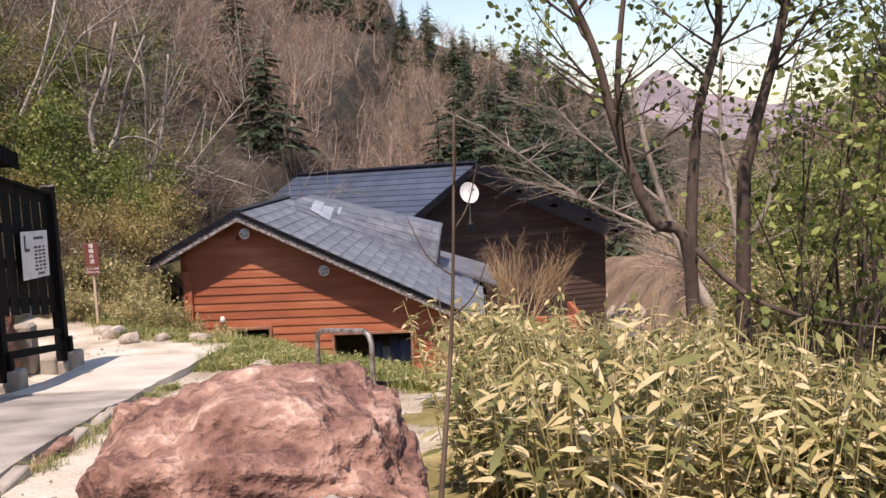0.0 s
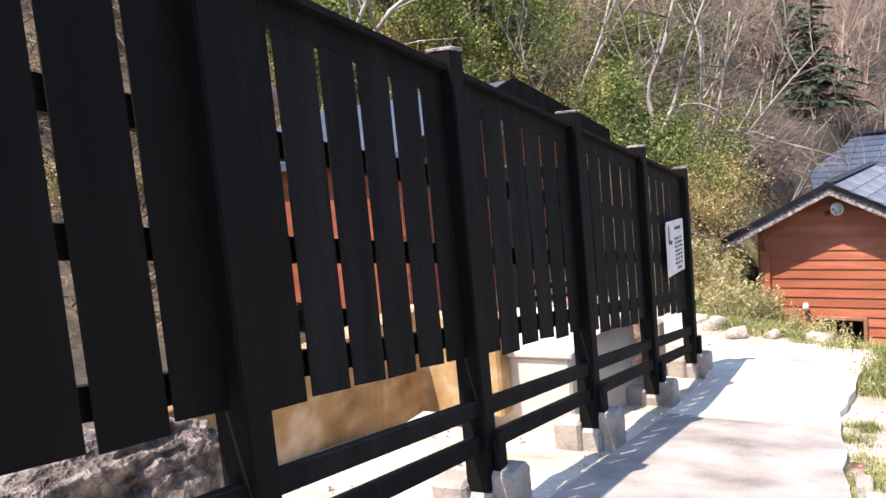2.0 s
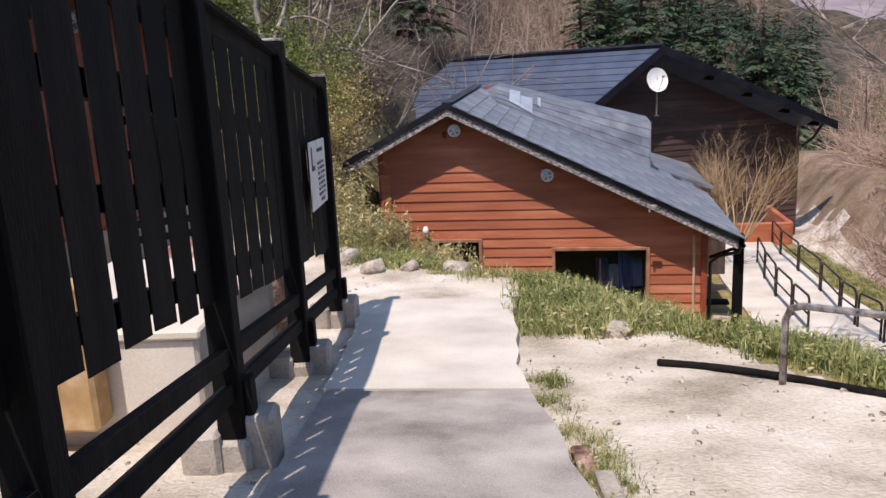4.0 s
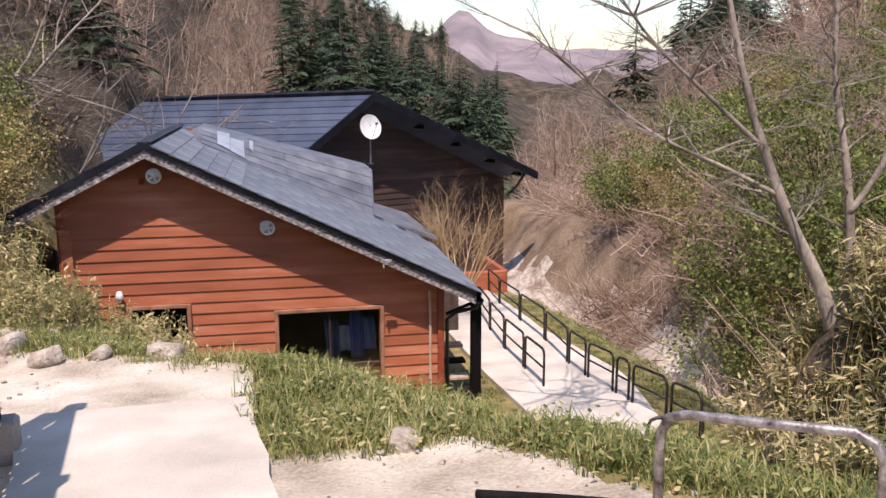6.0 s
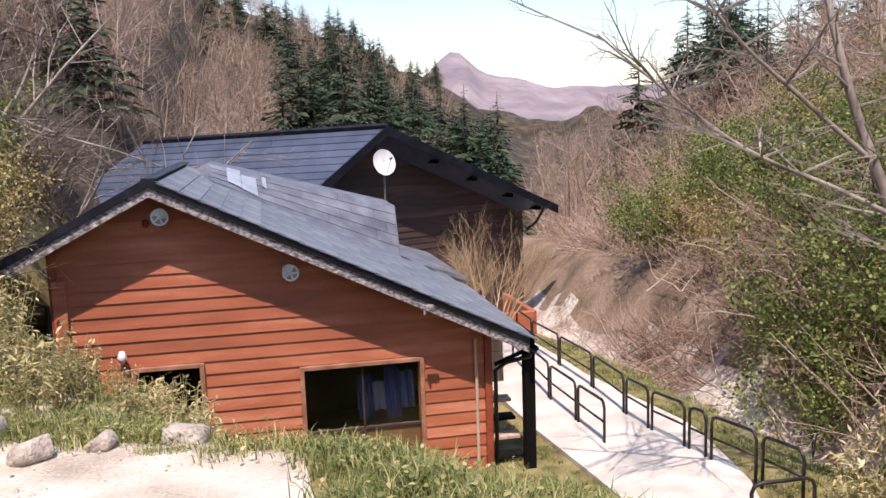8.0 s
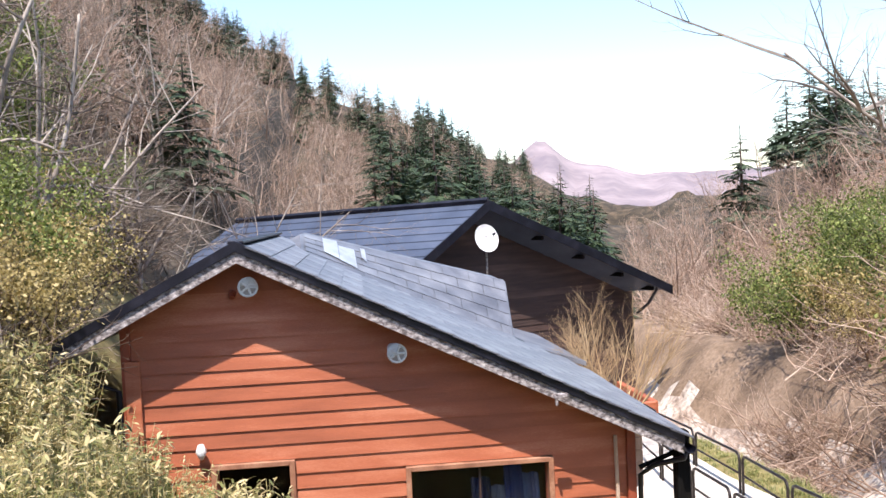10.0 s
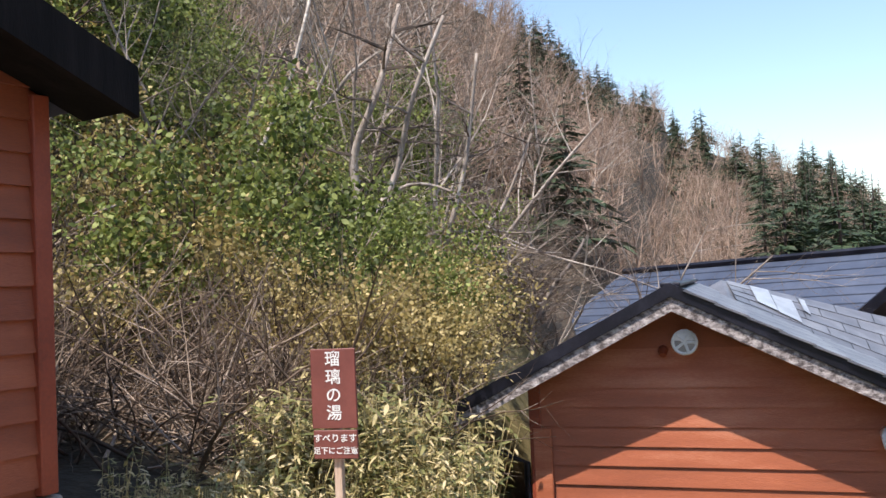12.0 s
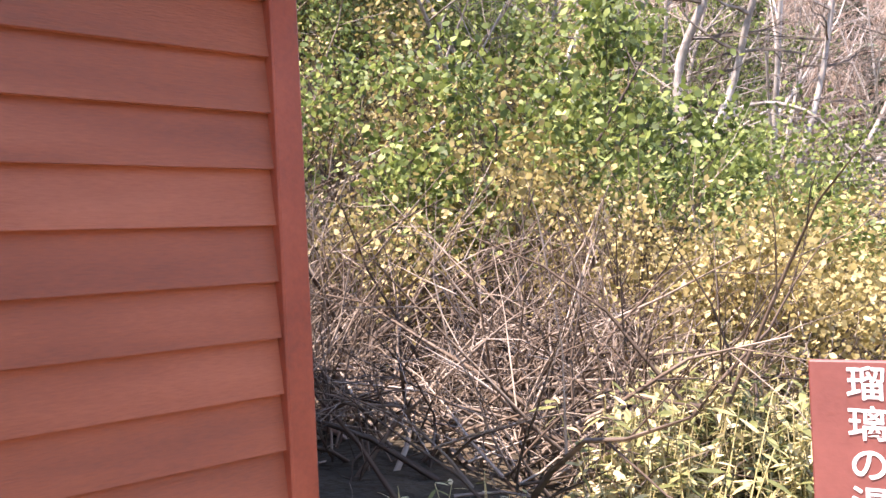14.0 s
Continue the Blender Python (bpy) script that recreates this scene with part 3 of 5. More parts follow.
    for r in range(5):  # slates of the saddle
        for k in range(8):
            u0, u1 = max(0.02, (k - 0.5 * (r % 2)) / 7.5 + 0.0015), min(0.99, (k + 1 - 0.5 * (r % 2)) / 7.5 - 0.0015)
            if u1 - u0 < 0.03:
                continue
            v0, v1, up = r / 5 + 0.003, (r + 1) / 5, Vector((0, -0.006, 0.006))
            s = Shape()
            s.prism([on_face(u0, v0) + up, on_face(u1, v0) + up, on_face(u1, v1), on_face(u0, v1)], (0, 0.008, -0.008))
            part("slate", s, ROOF_GREY, h)
    # coloured cloths hung inside the large window
    cloth = [srgb(44, 56, 92), srgb(112, 122, 146), srgb(40, 58, 112), srgb(70, 92, 142)]
    for k, c in enumerate(cloth):
        s = Shape()
        x = 0.44 + k * 0.19
        cols = []
        for i in range(7):
            u = i / 6
            cols.append((x + 0.22 * u, 0.3 + 0.05 * k % 0.1 + 0.04 * math.sin(u * 11 + k * 2)))
        for (xa, ya), (xb, yb) in zip(cols, cols[1:]):
            t0, t1 = -2.1 - 0.12 * ((k + 1) % 3), -2.86 + 0.11 * (k % 2)
            s.prism([(xa, ya, t0), (xb, yb, t0), (xb + 0.03, yb, t1), (xa + 0.03, ya, t1)], (0, 0.006, 0))
        part("cloth", s, material("cloth", [c, tuple(min(1, v * 1.3) for v in c[:3]) + (1,)], 5, 40, 0.2, 0.9), h, "hanging coloured cloth inside the window", True)
    # porch at the eave corner
    s = Shape()
    s.box((2.75, -0.2, -2.75), (0.15, 0.15, 2.1), 0.01)
    part("porch_post", s, BLACK_WOOD, h, "black porch post")
    s = Shape()
    s.box((2.75, -0.2, -3.72), (0.24, 0.24, 0.2), 0.02)
    part("post_base", s, CONCRETE_BLOCK, h)
    for k in range(6):
        s = Shape()
        s.box((2.53, 1.2, -1.9 - k * 0.16), (0.5, 0.04, 0.155), 0.006)
        part("porch_board", s, PALE_WOOD, h, "pale wooden porch boarding")
    for k in range(4):
        s = Shape()
        s.box((2.53, 0.1 + 0.22 * k, -3.5 + 0.2 * k), (0.42, 0.22, 0.05), 0.006)
        part("step", s, PALE_WOOD if k % 2 else BLACK_WOOD, h, "wooden porch step")
    s = Shape()
    s.tube([(2.3, -0.1, -2.12), (2.68, -0.18, -1.95)], 0.03, 6)
    part("brace", s, BLACK_WOOD, h)


front_house()


# ---- lodge ----
def lodge():
    h = thing("lodge", "large dark brown timber lodge with a blue-grey metal roof", "house", pose(1.3, 30.0, 0))
    a = Vector((0, 0, 0.98))
    right, left = Vector((5.9, 2.1, -2.75)), Vector((-1.85, -0.67, -1.40)) * 2.2
    back = Vector((-6.9, 3.9, -0.25))
    along = right.xy.normalized()
    n = Vector((along.y, -along.x, 0))
    for run in (left, right):
        s = Shape()
        s.prism([a, a + run, a + run + back, a + back], (0, 0, 0.08))
        part("roof_slope", s, ROOF_BLUE, h)
        rows = 16
        for k in range(rows):  # lapped metal courses
            s = Shape()
            p, q = a + run * (k / rows), a + run * ((k + 1) / rows)
            u = Vector((0, 0, 0.085))
            s.hull([p + u, p + back + u, q + back + u + Vector((0, 0, 0.03)), q + u + Vector((0, 0, 0.03)), q + u, q + back + u], [(0, 3, 2, 1), (3, 4, 5, 2)])
            part("roof_course", s, ROOF_BLUE, h)
        s = Shape()
        s.prism([a + Vector((0, 0, -0.14)), a + run + Vector((0, 0, -0.14)), a + run + Vector((0, 0, 0.13)), a + Vector((0, 0, 0.13))], n * 0.06)
        part("bargeboard", s, DARK_METAL, h, "dark bargeboard")
    s = Shape()
    s.tube([a + Vector((0, 0, 0.12)), a + back + Vector((0, 0, 0.12))], 0.09, 6)
    part("ridge_cap", s, DARK_METAL, h)
    wall, o, drop = Shape(), -n * 1.05, Vector((0, 0, -0.08))
    r2, l2 = right * 0.9, left
    wall.prism([a + o + drop, a + l2 + o + drop, Vector((l2.x, l2.y, -6)) + o, Vector((r2.x, r2.y, -6)) + o, a + r2 + o + drop], -n * 0.15)
    corner = Vector((r2.x, r2.y, -6)) + o - n * 0.15
    deep = back.normalized() * 8
    top = (a + r2 + drop).z
    wall.prism([corner, corner + Vector((deep.x, deep.y, 0)), Vector((corner.x + deep.x, corner.y + deep.y, top)), Vector((corner.x, corner.y, top))], n * -0.1)
    part("wall", wall, BROWN_SIDING, h)
    z, step = -5.9, 0.2
    while z < 0.75:
        b = z + step + 0.015
        ka, kb = (z - 0.9) / -2.75, (b - 0.9) / -2.75
        la, lb = min((z - 0.9) / -3.08, 1.0), min((b - 0.9) / -3.08, 1.0)
        ra, rb = along * min(ka * right.xy.length, right.xy.length * 0.9), along * min(kb * right.xy.length, right.xy.length * 0.9)
        pa, pb = left.xy * la, left.xy * lb
        s = Shape()
        w0, w1 = n.xy * 0.035 + o.xy, n.xy * 0.006 + o.xy
        ring = [(*(pa + w0), z), (*(ra + w0), z), (*(rb + w1), b), (*(pb + w1), b), (*(pa + o.xy), z), (*(ra + o.xy), z)]
        s.hull(ring, [(0, 1, 2, 3), (0, 4, 5, 1)])
        part("lap_board", s, BROWN_SIDING, h)
        z += step
    for k in (0.28, 0.5, 0.72, 0.9):  # purlin ends under the verge
        s = Shape()
        p = a + right * k + Vector((0, 0, -0.2))
        s.box(p - n * 0.57, (0.09, 0.94, 0.12), 0.01, Matrix.Rotation(math.atan2(along.y, along.x), 4, "Z"))
        part("purlin_end", s, BLACK_WOOD, h)
    s = Shape()
    e = a + right * 0.93
    s.tube([e + Vector((0, 0, -0.1)) - n * 0.1, e + Vector((-0.1, 0, -0.6)) - n * 0.4, e + Vector((-0.25, 0, -0.9)) - n * 0.7], 0.05, 6)
    part("downpipe", s, DARK_METAL, h)


lodge()


def annex():
    """Low red wing and its little brown roof between the two houses."""
    t = thing("annex", "low red-brown wing between the bath house and the lodge", "house", pose(0, 0, 0))
    s = Shape()
    s.box((2.0, 26.1, -4.3), (4.4, 0.16, 1.3), 0.02)
    s.box((4.2, 27.3, -4.3), (0.16, 2.4, 1.3), 0.02)
    part("wall", s, RED_SIDING, t)
    s = Shape()
    s.prism([(-0.4, 22.0, -1.35), (1.35, 22.0, -1.95), (1.35, 25.5, -1.95), (-0.4, 25.5, -1.35)], (0, 0, 0.08))
    part("lean_to_roof", s, ROOF_GREY, t, "small grey lean-to roof")
    s = Shape()
    s.box((0.3, 24.0, -3.2), (1.6, 3.4, 2.2), 0.02)
    part("lean_to_wall", s, BLACK_WOOD, t)


annex()


# ---- fence ----
FENCE_AT, FENCE_RUN = Vector((-3.58, 4.17)), Vector((-0.1095, 0.994))


def fence_top(s):
    """Height of the fence's upper edge, s metres along it from the post beside the kerb."""
    return 2.115 - 0.165 * s


def fence_bay(f, p, q, tops, boards, seed):
    """Boards between two posts at p and q (plan places), nailed before three back rails, with two open rails below."""
    rng = random.Random(seed)
    p, q = Vector((*p, 0)), Vector((*q, 0))
    d = (q - p).normalized()
    out = Vector((d.y, -d.x, 0))
    span = (q - p).length

    def at(k, off, z):
        c = p + (q - p) * k + out * off
        return (c.x, c.y, tops[0] + (tops[1] - tops[0]) * k + z)

    def batten(name, dz, half, off, deep, k0=0.0, k1=1.0):
        s = Shape()
        ring = [at(k0, off, dz - half), at(k1, off, dz - half), at(k1, off, dz + half), at(k0, off, dz + half)]
        s.prism([Vector(c) for c in ring], -out * deep)
        part(name, s, BLACK_WOOD, f)

    for dz in (-0.43, -0.76, -1.12):
        batten("rail", dz + rng.uniform(-0.008, 0.008), 0.042, -0.042, 0.04)
    for dz in (-1.445, -1.605):
        batten("open_rail", dz + rng.uniform(-0.006, 0.006), 0.036, 0.03, 0.045)
    batten("top_rail", -0.045, 0.045, 0.0, 0.035)
    batten("top_cap", 0.012, 0.012, 0.035, 0.1)
    step = (span - 0.1) / boards
    for k in range(boards):
        wide, lean = step - (0.027 if p.y < 4.0 else 0.033) + rng.uniform(-0.006, 0.006), rng.uniform(-0.004, 0.004)
        mid = 0.082 + (k + 0.5) * step + rng.uniform(-0.006, 0.006)
        a, b = (mid - wide / 2) / span, (mid + wide / 2) / span
        low = -1.225 - 0.022 * (tops[0] < 2.0) + rng.uniform(-0.018, 0.018)
        s = Shape()
        s.prism([at(a + lean, -0.002, low + rng.uniform(-0.006, 0.006)), at(b + lean, -0.002, low), at(b, -0.002, -0.06), at(a, -0.002, -0.06)], -out * 0.004)
        part("board", s, BLACK_WOOD, f)


def fence_post(f, x, y, top, foot, turn, blocks):
    m = Matrix.Rotation(turn, 4, "Z")
    s = Shape()
    s.box((x, y, (top + foot) / 2), (0.115, 0.115, top - foot), 0.008, m)
    part("post", s, BLACK_WOOD, f)
    s = Shape()
    s.box((x, y, top + 0.008), (0.12, 0.12, 0.016), 0.005, m)
    part("post_cap", s, WORN_WHITE, f, "weathered pale post top")
    for bx, by, w, z0, z1 in blocks:
        s = Shape()
        c = Vector((x, y, 0)) + m @ Vector((bx, by, 0))
        s.box((c.x, c.y, (z0 + z1) / 2), (w, w * 1.05, z1 - z0), 0.02, m)
        part("footing", s, CONCRETE_BLOCK, f, "pale concrete footing block")
    if blocks:
        s = Shape()
        c = Vector((x, y, 0)) + m @ Vector((0.075, 0.03, 0))
        s.box((c.x, c.y, foot + 0.14), (0.035, 0.09, 0.22), 0.006, m)
        part("stub", s, BLACK_WOOD, f, "short black strut bolted to the post's foot")


def fence():
    f = thing("board_fence", "tall black-stained board fence on concrete footings", "fence")
    turn = math.atan2(-FENCE_RUN.x, FENCE_RUN.y)
    marks = [-6.15, -4.6, -3.05, -1.5, 0.0, 1.61, 3.24, 4.86]
    at = [FENCE_AT + FENCE_RUN * s for s in marks]
    for c, s in zip(at, marks):
        g = lerp_table(c.y, PATH_Z) + 0.03
        fence_post(f, c.x, c.y, fence_top(s) + 0.09, g + 0.1, turn, [(0.09, 0.05, 0.17, g - 0.15, g + 0.19), (-0.13, -0.02, 0.17, g - 0.15, g + 0.15), (0.0, 0.0, 0.15, g - 0.15, g + 0.1)])
    for i, (c, c2) in enumerate(zip(at, at[1:])):
        fence_bay(f, c, c2, (fence_top(marks[i]), fence_top(marks[i + 1])), 6, i)


fence()


def side_fence():
    f = thing("side_fence", "short black-stained fence in front of the hut", "fence")
    g = lerp_table(11.4, PATH_Z)
    fence_post(f, -6.06, 11.55, 1.3, g, -0.26, [])
    fence_post(f, -6.46, 10.05, 1.5, g, -0.26, [])
    fence_bay(f, (-6.46, 10.05), (-6.06, 11.55), (1.5, 1.3), 6, 99)


side_fence()


# ---- hut ----
def hut():
    h = thing("hut", "small red-brown lap-sided hut with a dark gabled roof", "hut", pose(-6.86, 12.97, 0, 0, 0, -15))
    # own frame: the gable wall lies at x 0 and runs from its far corner at y 0 to y -3.5
    wide, apex, eave, low = 3.5, 2.42, 1.72, -0.24
    pitch = (apex - eave) / (wide / 2)
    s = Shape()
    s.prism([(0, 0, low), (0, -wide, low), (0, -wide, eave), (0, -wide / 2, apex), (0, 0, eave)], (-0.12, 0, 0))
    s.prism([(-0.12, 0, low), (-4, 0, low), (-4, 0, eave), (-0.12, 0, eave)], (0, -0.12, 0))
    s.prism([(-0.12, -wide, low), (-4, -wide, low), (-4, -wide, eave), (-0.12, -wide, eave)], (0, 0.12, 0))
    s.prism([(-4, 0, low), (-4, -wide, low), (-4, -wide, eave), (-4, -wide / 2, apex), (-4, 0, eave)], (0.12, 0, 0))
    part("wall", s, HUT_RED, h)
    z = low + 0.05
    while z < apex - 0.1:
        b = min(z + 0.18, apex - 0.02)
        ya, yb = min(0, -(z - eave) / pitch), min(0, -(b - eave) / pitch)
        s = Shape()
        s.hull([(0.036, -wide - ya, z), (0.036, ya, z), (0.008, yb, b), (0.008, -wide - yb, b), (0, -wide - ya, z), (0, ya, z), (0, yb, b), (0, -wide - yb, b)], [(0, 1, 2, 3), (7, 6, 5, 4), (0, 4, 5, 1), (1, 5, 6, 2), (2, 6, 7, 3), (3, 7, 4, 0)])
        part("lap_board", s, HUT_RED, h)
        z += 0.161
    s = Shape()
    s.box((0.026, -0.045, (low + eave) / 2), (0.064, 0.09, eave - low - 0.02), 0.006)
    part("corner_board", s, RED_TRIM, h)
    for side in (1, -1):
        y1 = -wide / 2 + side * (wide / 2 + 0.22)
        z1 = apex + 0.05 - (wide / 2 + 0.22) * pitch
        s = Shape()
        s.prism([(0.4, -wide / 2, apex + 0.05), (0.4, y1, z1), (0.4, y1, z1 + 0.12), (0.4, -wide / 2, apex + 0.17)], (-5, 0, 0))
        part("roof_slope", s, ROOF_BLUE, h)
        s = Shape()
        s.prism([(0.4, -wide / 2, apex - 0.06), (0.4, y1, z1 - 0.1), (0.4, y1, z1 + 0.15), (0.4, -wide / 2, apex + 0.2)], (0.05, 0, 0))
        part("bargeboard", s, BLACK_WOOD, h, "black bargeboard")
        s = Shape()
        s.prism([(0.39, -wide / 2, apex - 0.02), (0.39, y1, z1 - 0.06), (0.39, y1, z1), (0.39, -wide / 2, apex + 0.045)], (-0.38, 0, 0))
        part("soffit", s, BLACK_WOOD, h, "black boarded soffit")
    s = Shape()
    s.box((-0.1, -wide / 2, -0.62), (0.3, wide + 0.06, 0.75), 0.012)
    s.box((-2.2, -0.15, -0.62), (3.9, 0.3, 0.75), 0.012)
    part("foundation", s, CONCRETE_BLOCK, h, "low pale concrete foundation")
    s = Shape()
    s.box((0.02, -wide / 2 + 0.12, apex - 0.42), (0.06, 0.28, 0.24), 0.01)
    part("vent", s, WORN_WHITE, h, "pale square gable vent")


hut()


# ---- boulder ----
def boulder(name, label, at, size, seed, mat, detail=4):
    bm = bmesh.new()
    bmesh.ops.create_icosphere(bm, subdivisions=detail, radius=1)
    for v in bm.verts:
        p = v.co.copy()
        k = 1 + 0.16 * noise.noise(p * 1.1 + Vector((seed, 0, 0))) + 0.10 * noise.noise(p * 2.7 + Vector((0, seed, 0))) + 0.035 * noise.noise(p * 6) + 0.042 * noise.noise(p * 11) + 0.024 * noise.noise(p * 23)
        q = Vector((math.copysign(abs(p.x) ** 0.6, p.x), math.copysign(abs(p.y) ** 0.6, p.y), math.copysign(abs(p.z) ** 0.5, p.z)))
        v.co = Vector((q.x * size[0], q.y * size[1], q.z * size[2])) * k
    me = bpy.data.meshes.new(name)
    bm.to_mesh(me)
    bm.free()
    me.materials.append(mat)
    for f in me.polygons:
        f.use_smooth = True
    ob = new(name, me)
    ob.matrix_basis = at
    return tagged(ob, label, "rock")


boulder("boulder", "rough reddish volcanic boulder beside the path", pose(-0.60, 2.62, 0.36, 4, 3, 10), (0.505, 0.5, 0.53), 3.1, ROCK_RED, 6)


boulder("boulder", "smaller pale rough rock leaning on the boulder", pose(-0.42, 1.98, 0.42, 0, 0, 30), (0.24, 0.2, 0.36), 9.4, ROCK_PALE, 5)


# ---- sign ----
def hot_spring_sign():
    g = ground_z(-5.35, 13.0)
    t = thing("name_sign", "brown board sign with white Japanese lettering on a wooden post", "sign", pose(-5.35, 12.97, 0, 0, 0, 6))
    s = Shape()
    s.box((0, 0, 0.255), (0.205, 0.018, 0.35), 0.003)
    part("name_board", s, SIGN_BROWN, t)
    s = Shape()
    s.box((0, 0, 0.01), (0.2, 0.018, 0.125), 0.003)
    part("warning_board", s, SIGN_BROWN, t)
    s = Shape()
    s.box((0, 0.035, (0.4 + g) / 2 - 0.1), (0.035, 0.045, 0.4 - g + 0.1), 0.003)
    part("post", s, PALE_WOOD, t)


hot_spring_sign()


# ---- growing things ----
def sway(rng, d, amount):
    return (d + Vector((rng.uniform(-1, 1), rng.uniform(-1, 1), rng.uniform(-1, 1))) * amount).normalized()


def grow(wood, tips, rng, p, d, length, r, level, plan):
    """One branch and its offspring. plan: for each level (children, length ratio, spread, sides, bend, lift)."""
    kids, ratio, spread, sides, bend, lift = plan[level]
    shape = wood[0 if level < 2 else 1] if isinstance(wood, list) else wood
    n = 4 if level == 0 else 2 if level + 1 >= len(plan) else 3
    pts, radii = [Vector(p)], [r]
    dd = Vector(d).normalized()
    for i in range(n):
        dd = sway(rng, dd + Vector((0, 0, lift)), bend)
        pts.append(pts[-1] + dd * length / n)
        radii.append(r * (1 - 0.8 * (i + 1) / n))
    shape.tube(pts, radii, sides, False)
    if level + 1 >= len(plan):
        tips.append((pts[1], pts[-1], dd))
        return
    for k in range(kids):
        f = 0.3 + 0.7 * (k + rng.random()) / kids
        i = min(int(f * n), n - 1)
        q = pts[i].lerp(pts[i + 1], f * n - i)
        axis = (pts[i + 1] - pts[i]).normalized()
        side = axis.orthogonal().normalized()
        side.rotate(Matrix.Rotation(rng.uniform(0, 2 * math.pi), 3, axis))
        grow(wood, tips, rng, q, (axis + side * spread * rng.uniform(0.6, 1.3)).normalized(), length * ratio * rng.uniform(0.6, 1.15) * (1.15 - 0.5 * f), radii[i] * 0.5, level + 1, plan)


def leaves(shape, tips, rng, per, size, spread, droop=-0.2):
    for a, b, d in tips:
        for k in range(per):
            p = a.lerp(b, rng.random()) + Vector((rng.gauss(0, spread), rng.gauss(0, spread), rng.gauss(0, spread)))
            al = sway(rng, d * 0.4 + Vector((0, 0, droop)), 0.9)
            w = al.orthogonal().normalized()
            w.rotate(Matrix.Rotation(rng.uniform(0, 6.28), 3, al))
            s = size * rng.uniform(0.6, 1.3)
            shape.blade(p, al, w, s, s * 0.62)


def limb(s, pts, r0, r1, sides=7):
    """A smooth tapered limb through a few places."""
    pts = [Vector(p) for p in pts]
    out, rad = [], []
    n = len(pts)
    for i in range(n - 1):
        p0, p1, p2, p3 = pts[max(i - 1, 0)], pts[i], pts[i + 1], pts[min(i + 2, n - 1)]
        for k in range(5):
            t = k / 5
            out.append(0.5 * ((2 * p1) + (p2 - p0) * t + (2 * p0 - 5 * p1 + 4 * p2 - p3) * t * t + (3 * p1 - p0 - 3 * p2 + p3) * t ** 3))
    out.append(pts[-1])
    rad = [r0 + (r1 - r0) * i / (len(out) - 1) for i in range(len(out))]
    s.tube(out, rad, sides)
    return out


def twigged(s, tips, rng, line, count, length, r, plan, start=0.35, up=0.5):
    for k in range(count):
        f = start + (1 - start) * rng.random()
        p = line[min(int(f * (len(line) - 1)), len(line) - 1)]
        a = rng.uniform(0, 6.28)
        grow(s, tips, rng, p, (math.cos(a), math.sin(a), up), length * rng.uniform(0.6, 1.2), r, 0, plan)


BARE = [(9, 0.55, 1.5, 6, 0.22, 0.03), (7, 0.55, 1.0, 4, 0.18, 0.02), (6, 0.6, 0.9, 3, 0.24, 0.03), (0, 0, 0, 3, 0.25, 0.05)]
THIN = [(7, 0.5, 0.6, 4, 0.10, 0.08), (5, 0.6, 0.7, 3, 0.16, 0.08), (0, 0, 0, 3, 0.2, 0.05)]


def tree_shapes(seed, stems, height, lean, plan, leaf_count=0, leaf_size=0.1, girth=0.13, splay=0.28, split=False):
    rng = random.Random(seed)
    wood, leaf, tips = [Shape(), Shape()] if split else Shape(), Shape(), []
    for k in range(stems):
        a = rng.uniform(0, 6.28)
        d = Vector((math.cos(a) * splay + lean[0], math.sin(a) * splay + lean[1], 1))
        grow(wood, tips, rng, (math.cos(a) * 0.12, math.sin(a) * 0.12, -0.3), d, height * rng.uniform(0.75, 1.1), girth * rng.uniform(0.7, 1.1), 0, plan)
    if leaf_count:
        leaves(leaf, tips, rng, leaf_count, leaf_size, 0.12)
    return wood, leaf


def fir_shapes(seed, height, width, layers=17, around=9):
    rng = random.Random(seed)
    wood, need = Shape(), Shape()
    wood.tube([(0, 0, -0.5), (0.03, 0, height * 0.5), (0, 0.03, height)], [height * 0.017, height * 0.011, 0.01], 6)
    for i in range(layers):
        f = i / (layers - 1)
        z = height * (0.14 + 0.85 * f)
        reach = width * (1 - f) ** 0.8 * rng.uniform(0.75, 1.15) + 0.12
        for k in range(max(4, int(around * (1 - 0.45 * f)))):
            if rng.random() < 0.12:
                continue
            a = rng.uniform(0, 6.28)
            o = Vector((math.cos(a), math.sin(a), 0))
            w = Vector((-o.y, o.x, 0))
            l = reach * rng.uniform(0.6, 1.15)
            base = Vector((0, 0, z + rng.uniform(-0.2, 0.2)))
            for sgm in range(4):
                t0, t1 = sgm / 4, (sgm + 1.3) / 4
                p = base + o * l * t0 + Vector((0, 0, -0.22 * l * t0 * t0 + 0.1 * l * t0))
                q = base + o * l * t1 + Vector((0, 0, -0.22 * l * t1 * t1 + 0.1 * l * t1))
                for side in (-1, 1):
                    need.leaf(p, (q - p) + w * side * l * 0.3 * rng.uniform(0.6, 1.2) + Vector((0, 0, rng.uniform(-0.1, 0.05) * l)), Vector((w.x, w.y, rng.uniform(-0.5, 0.5))), l * 0.42, l * 0.17)
    return wood, need


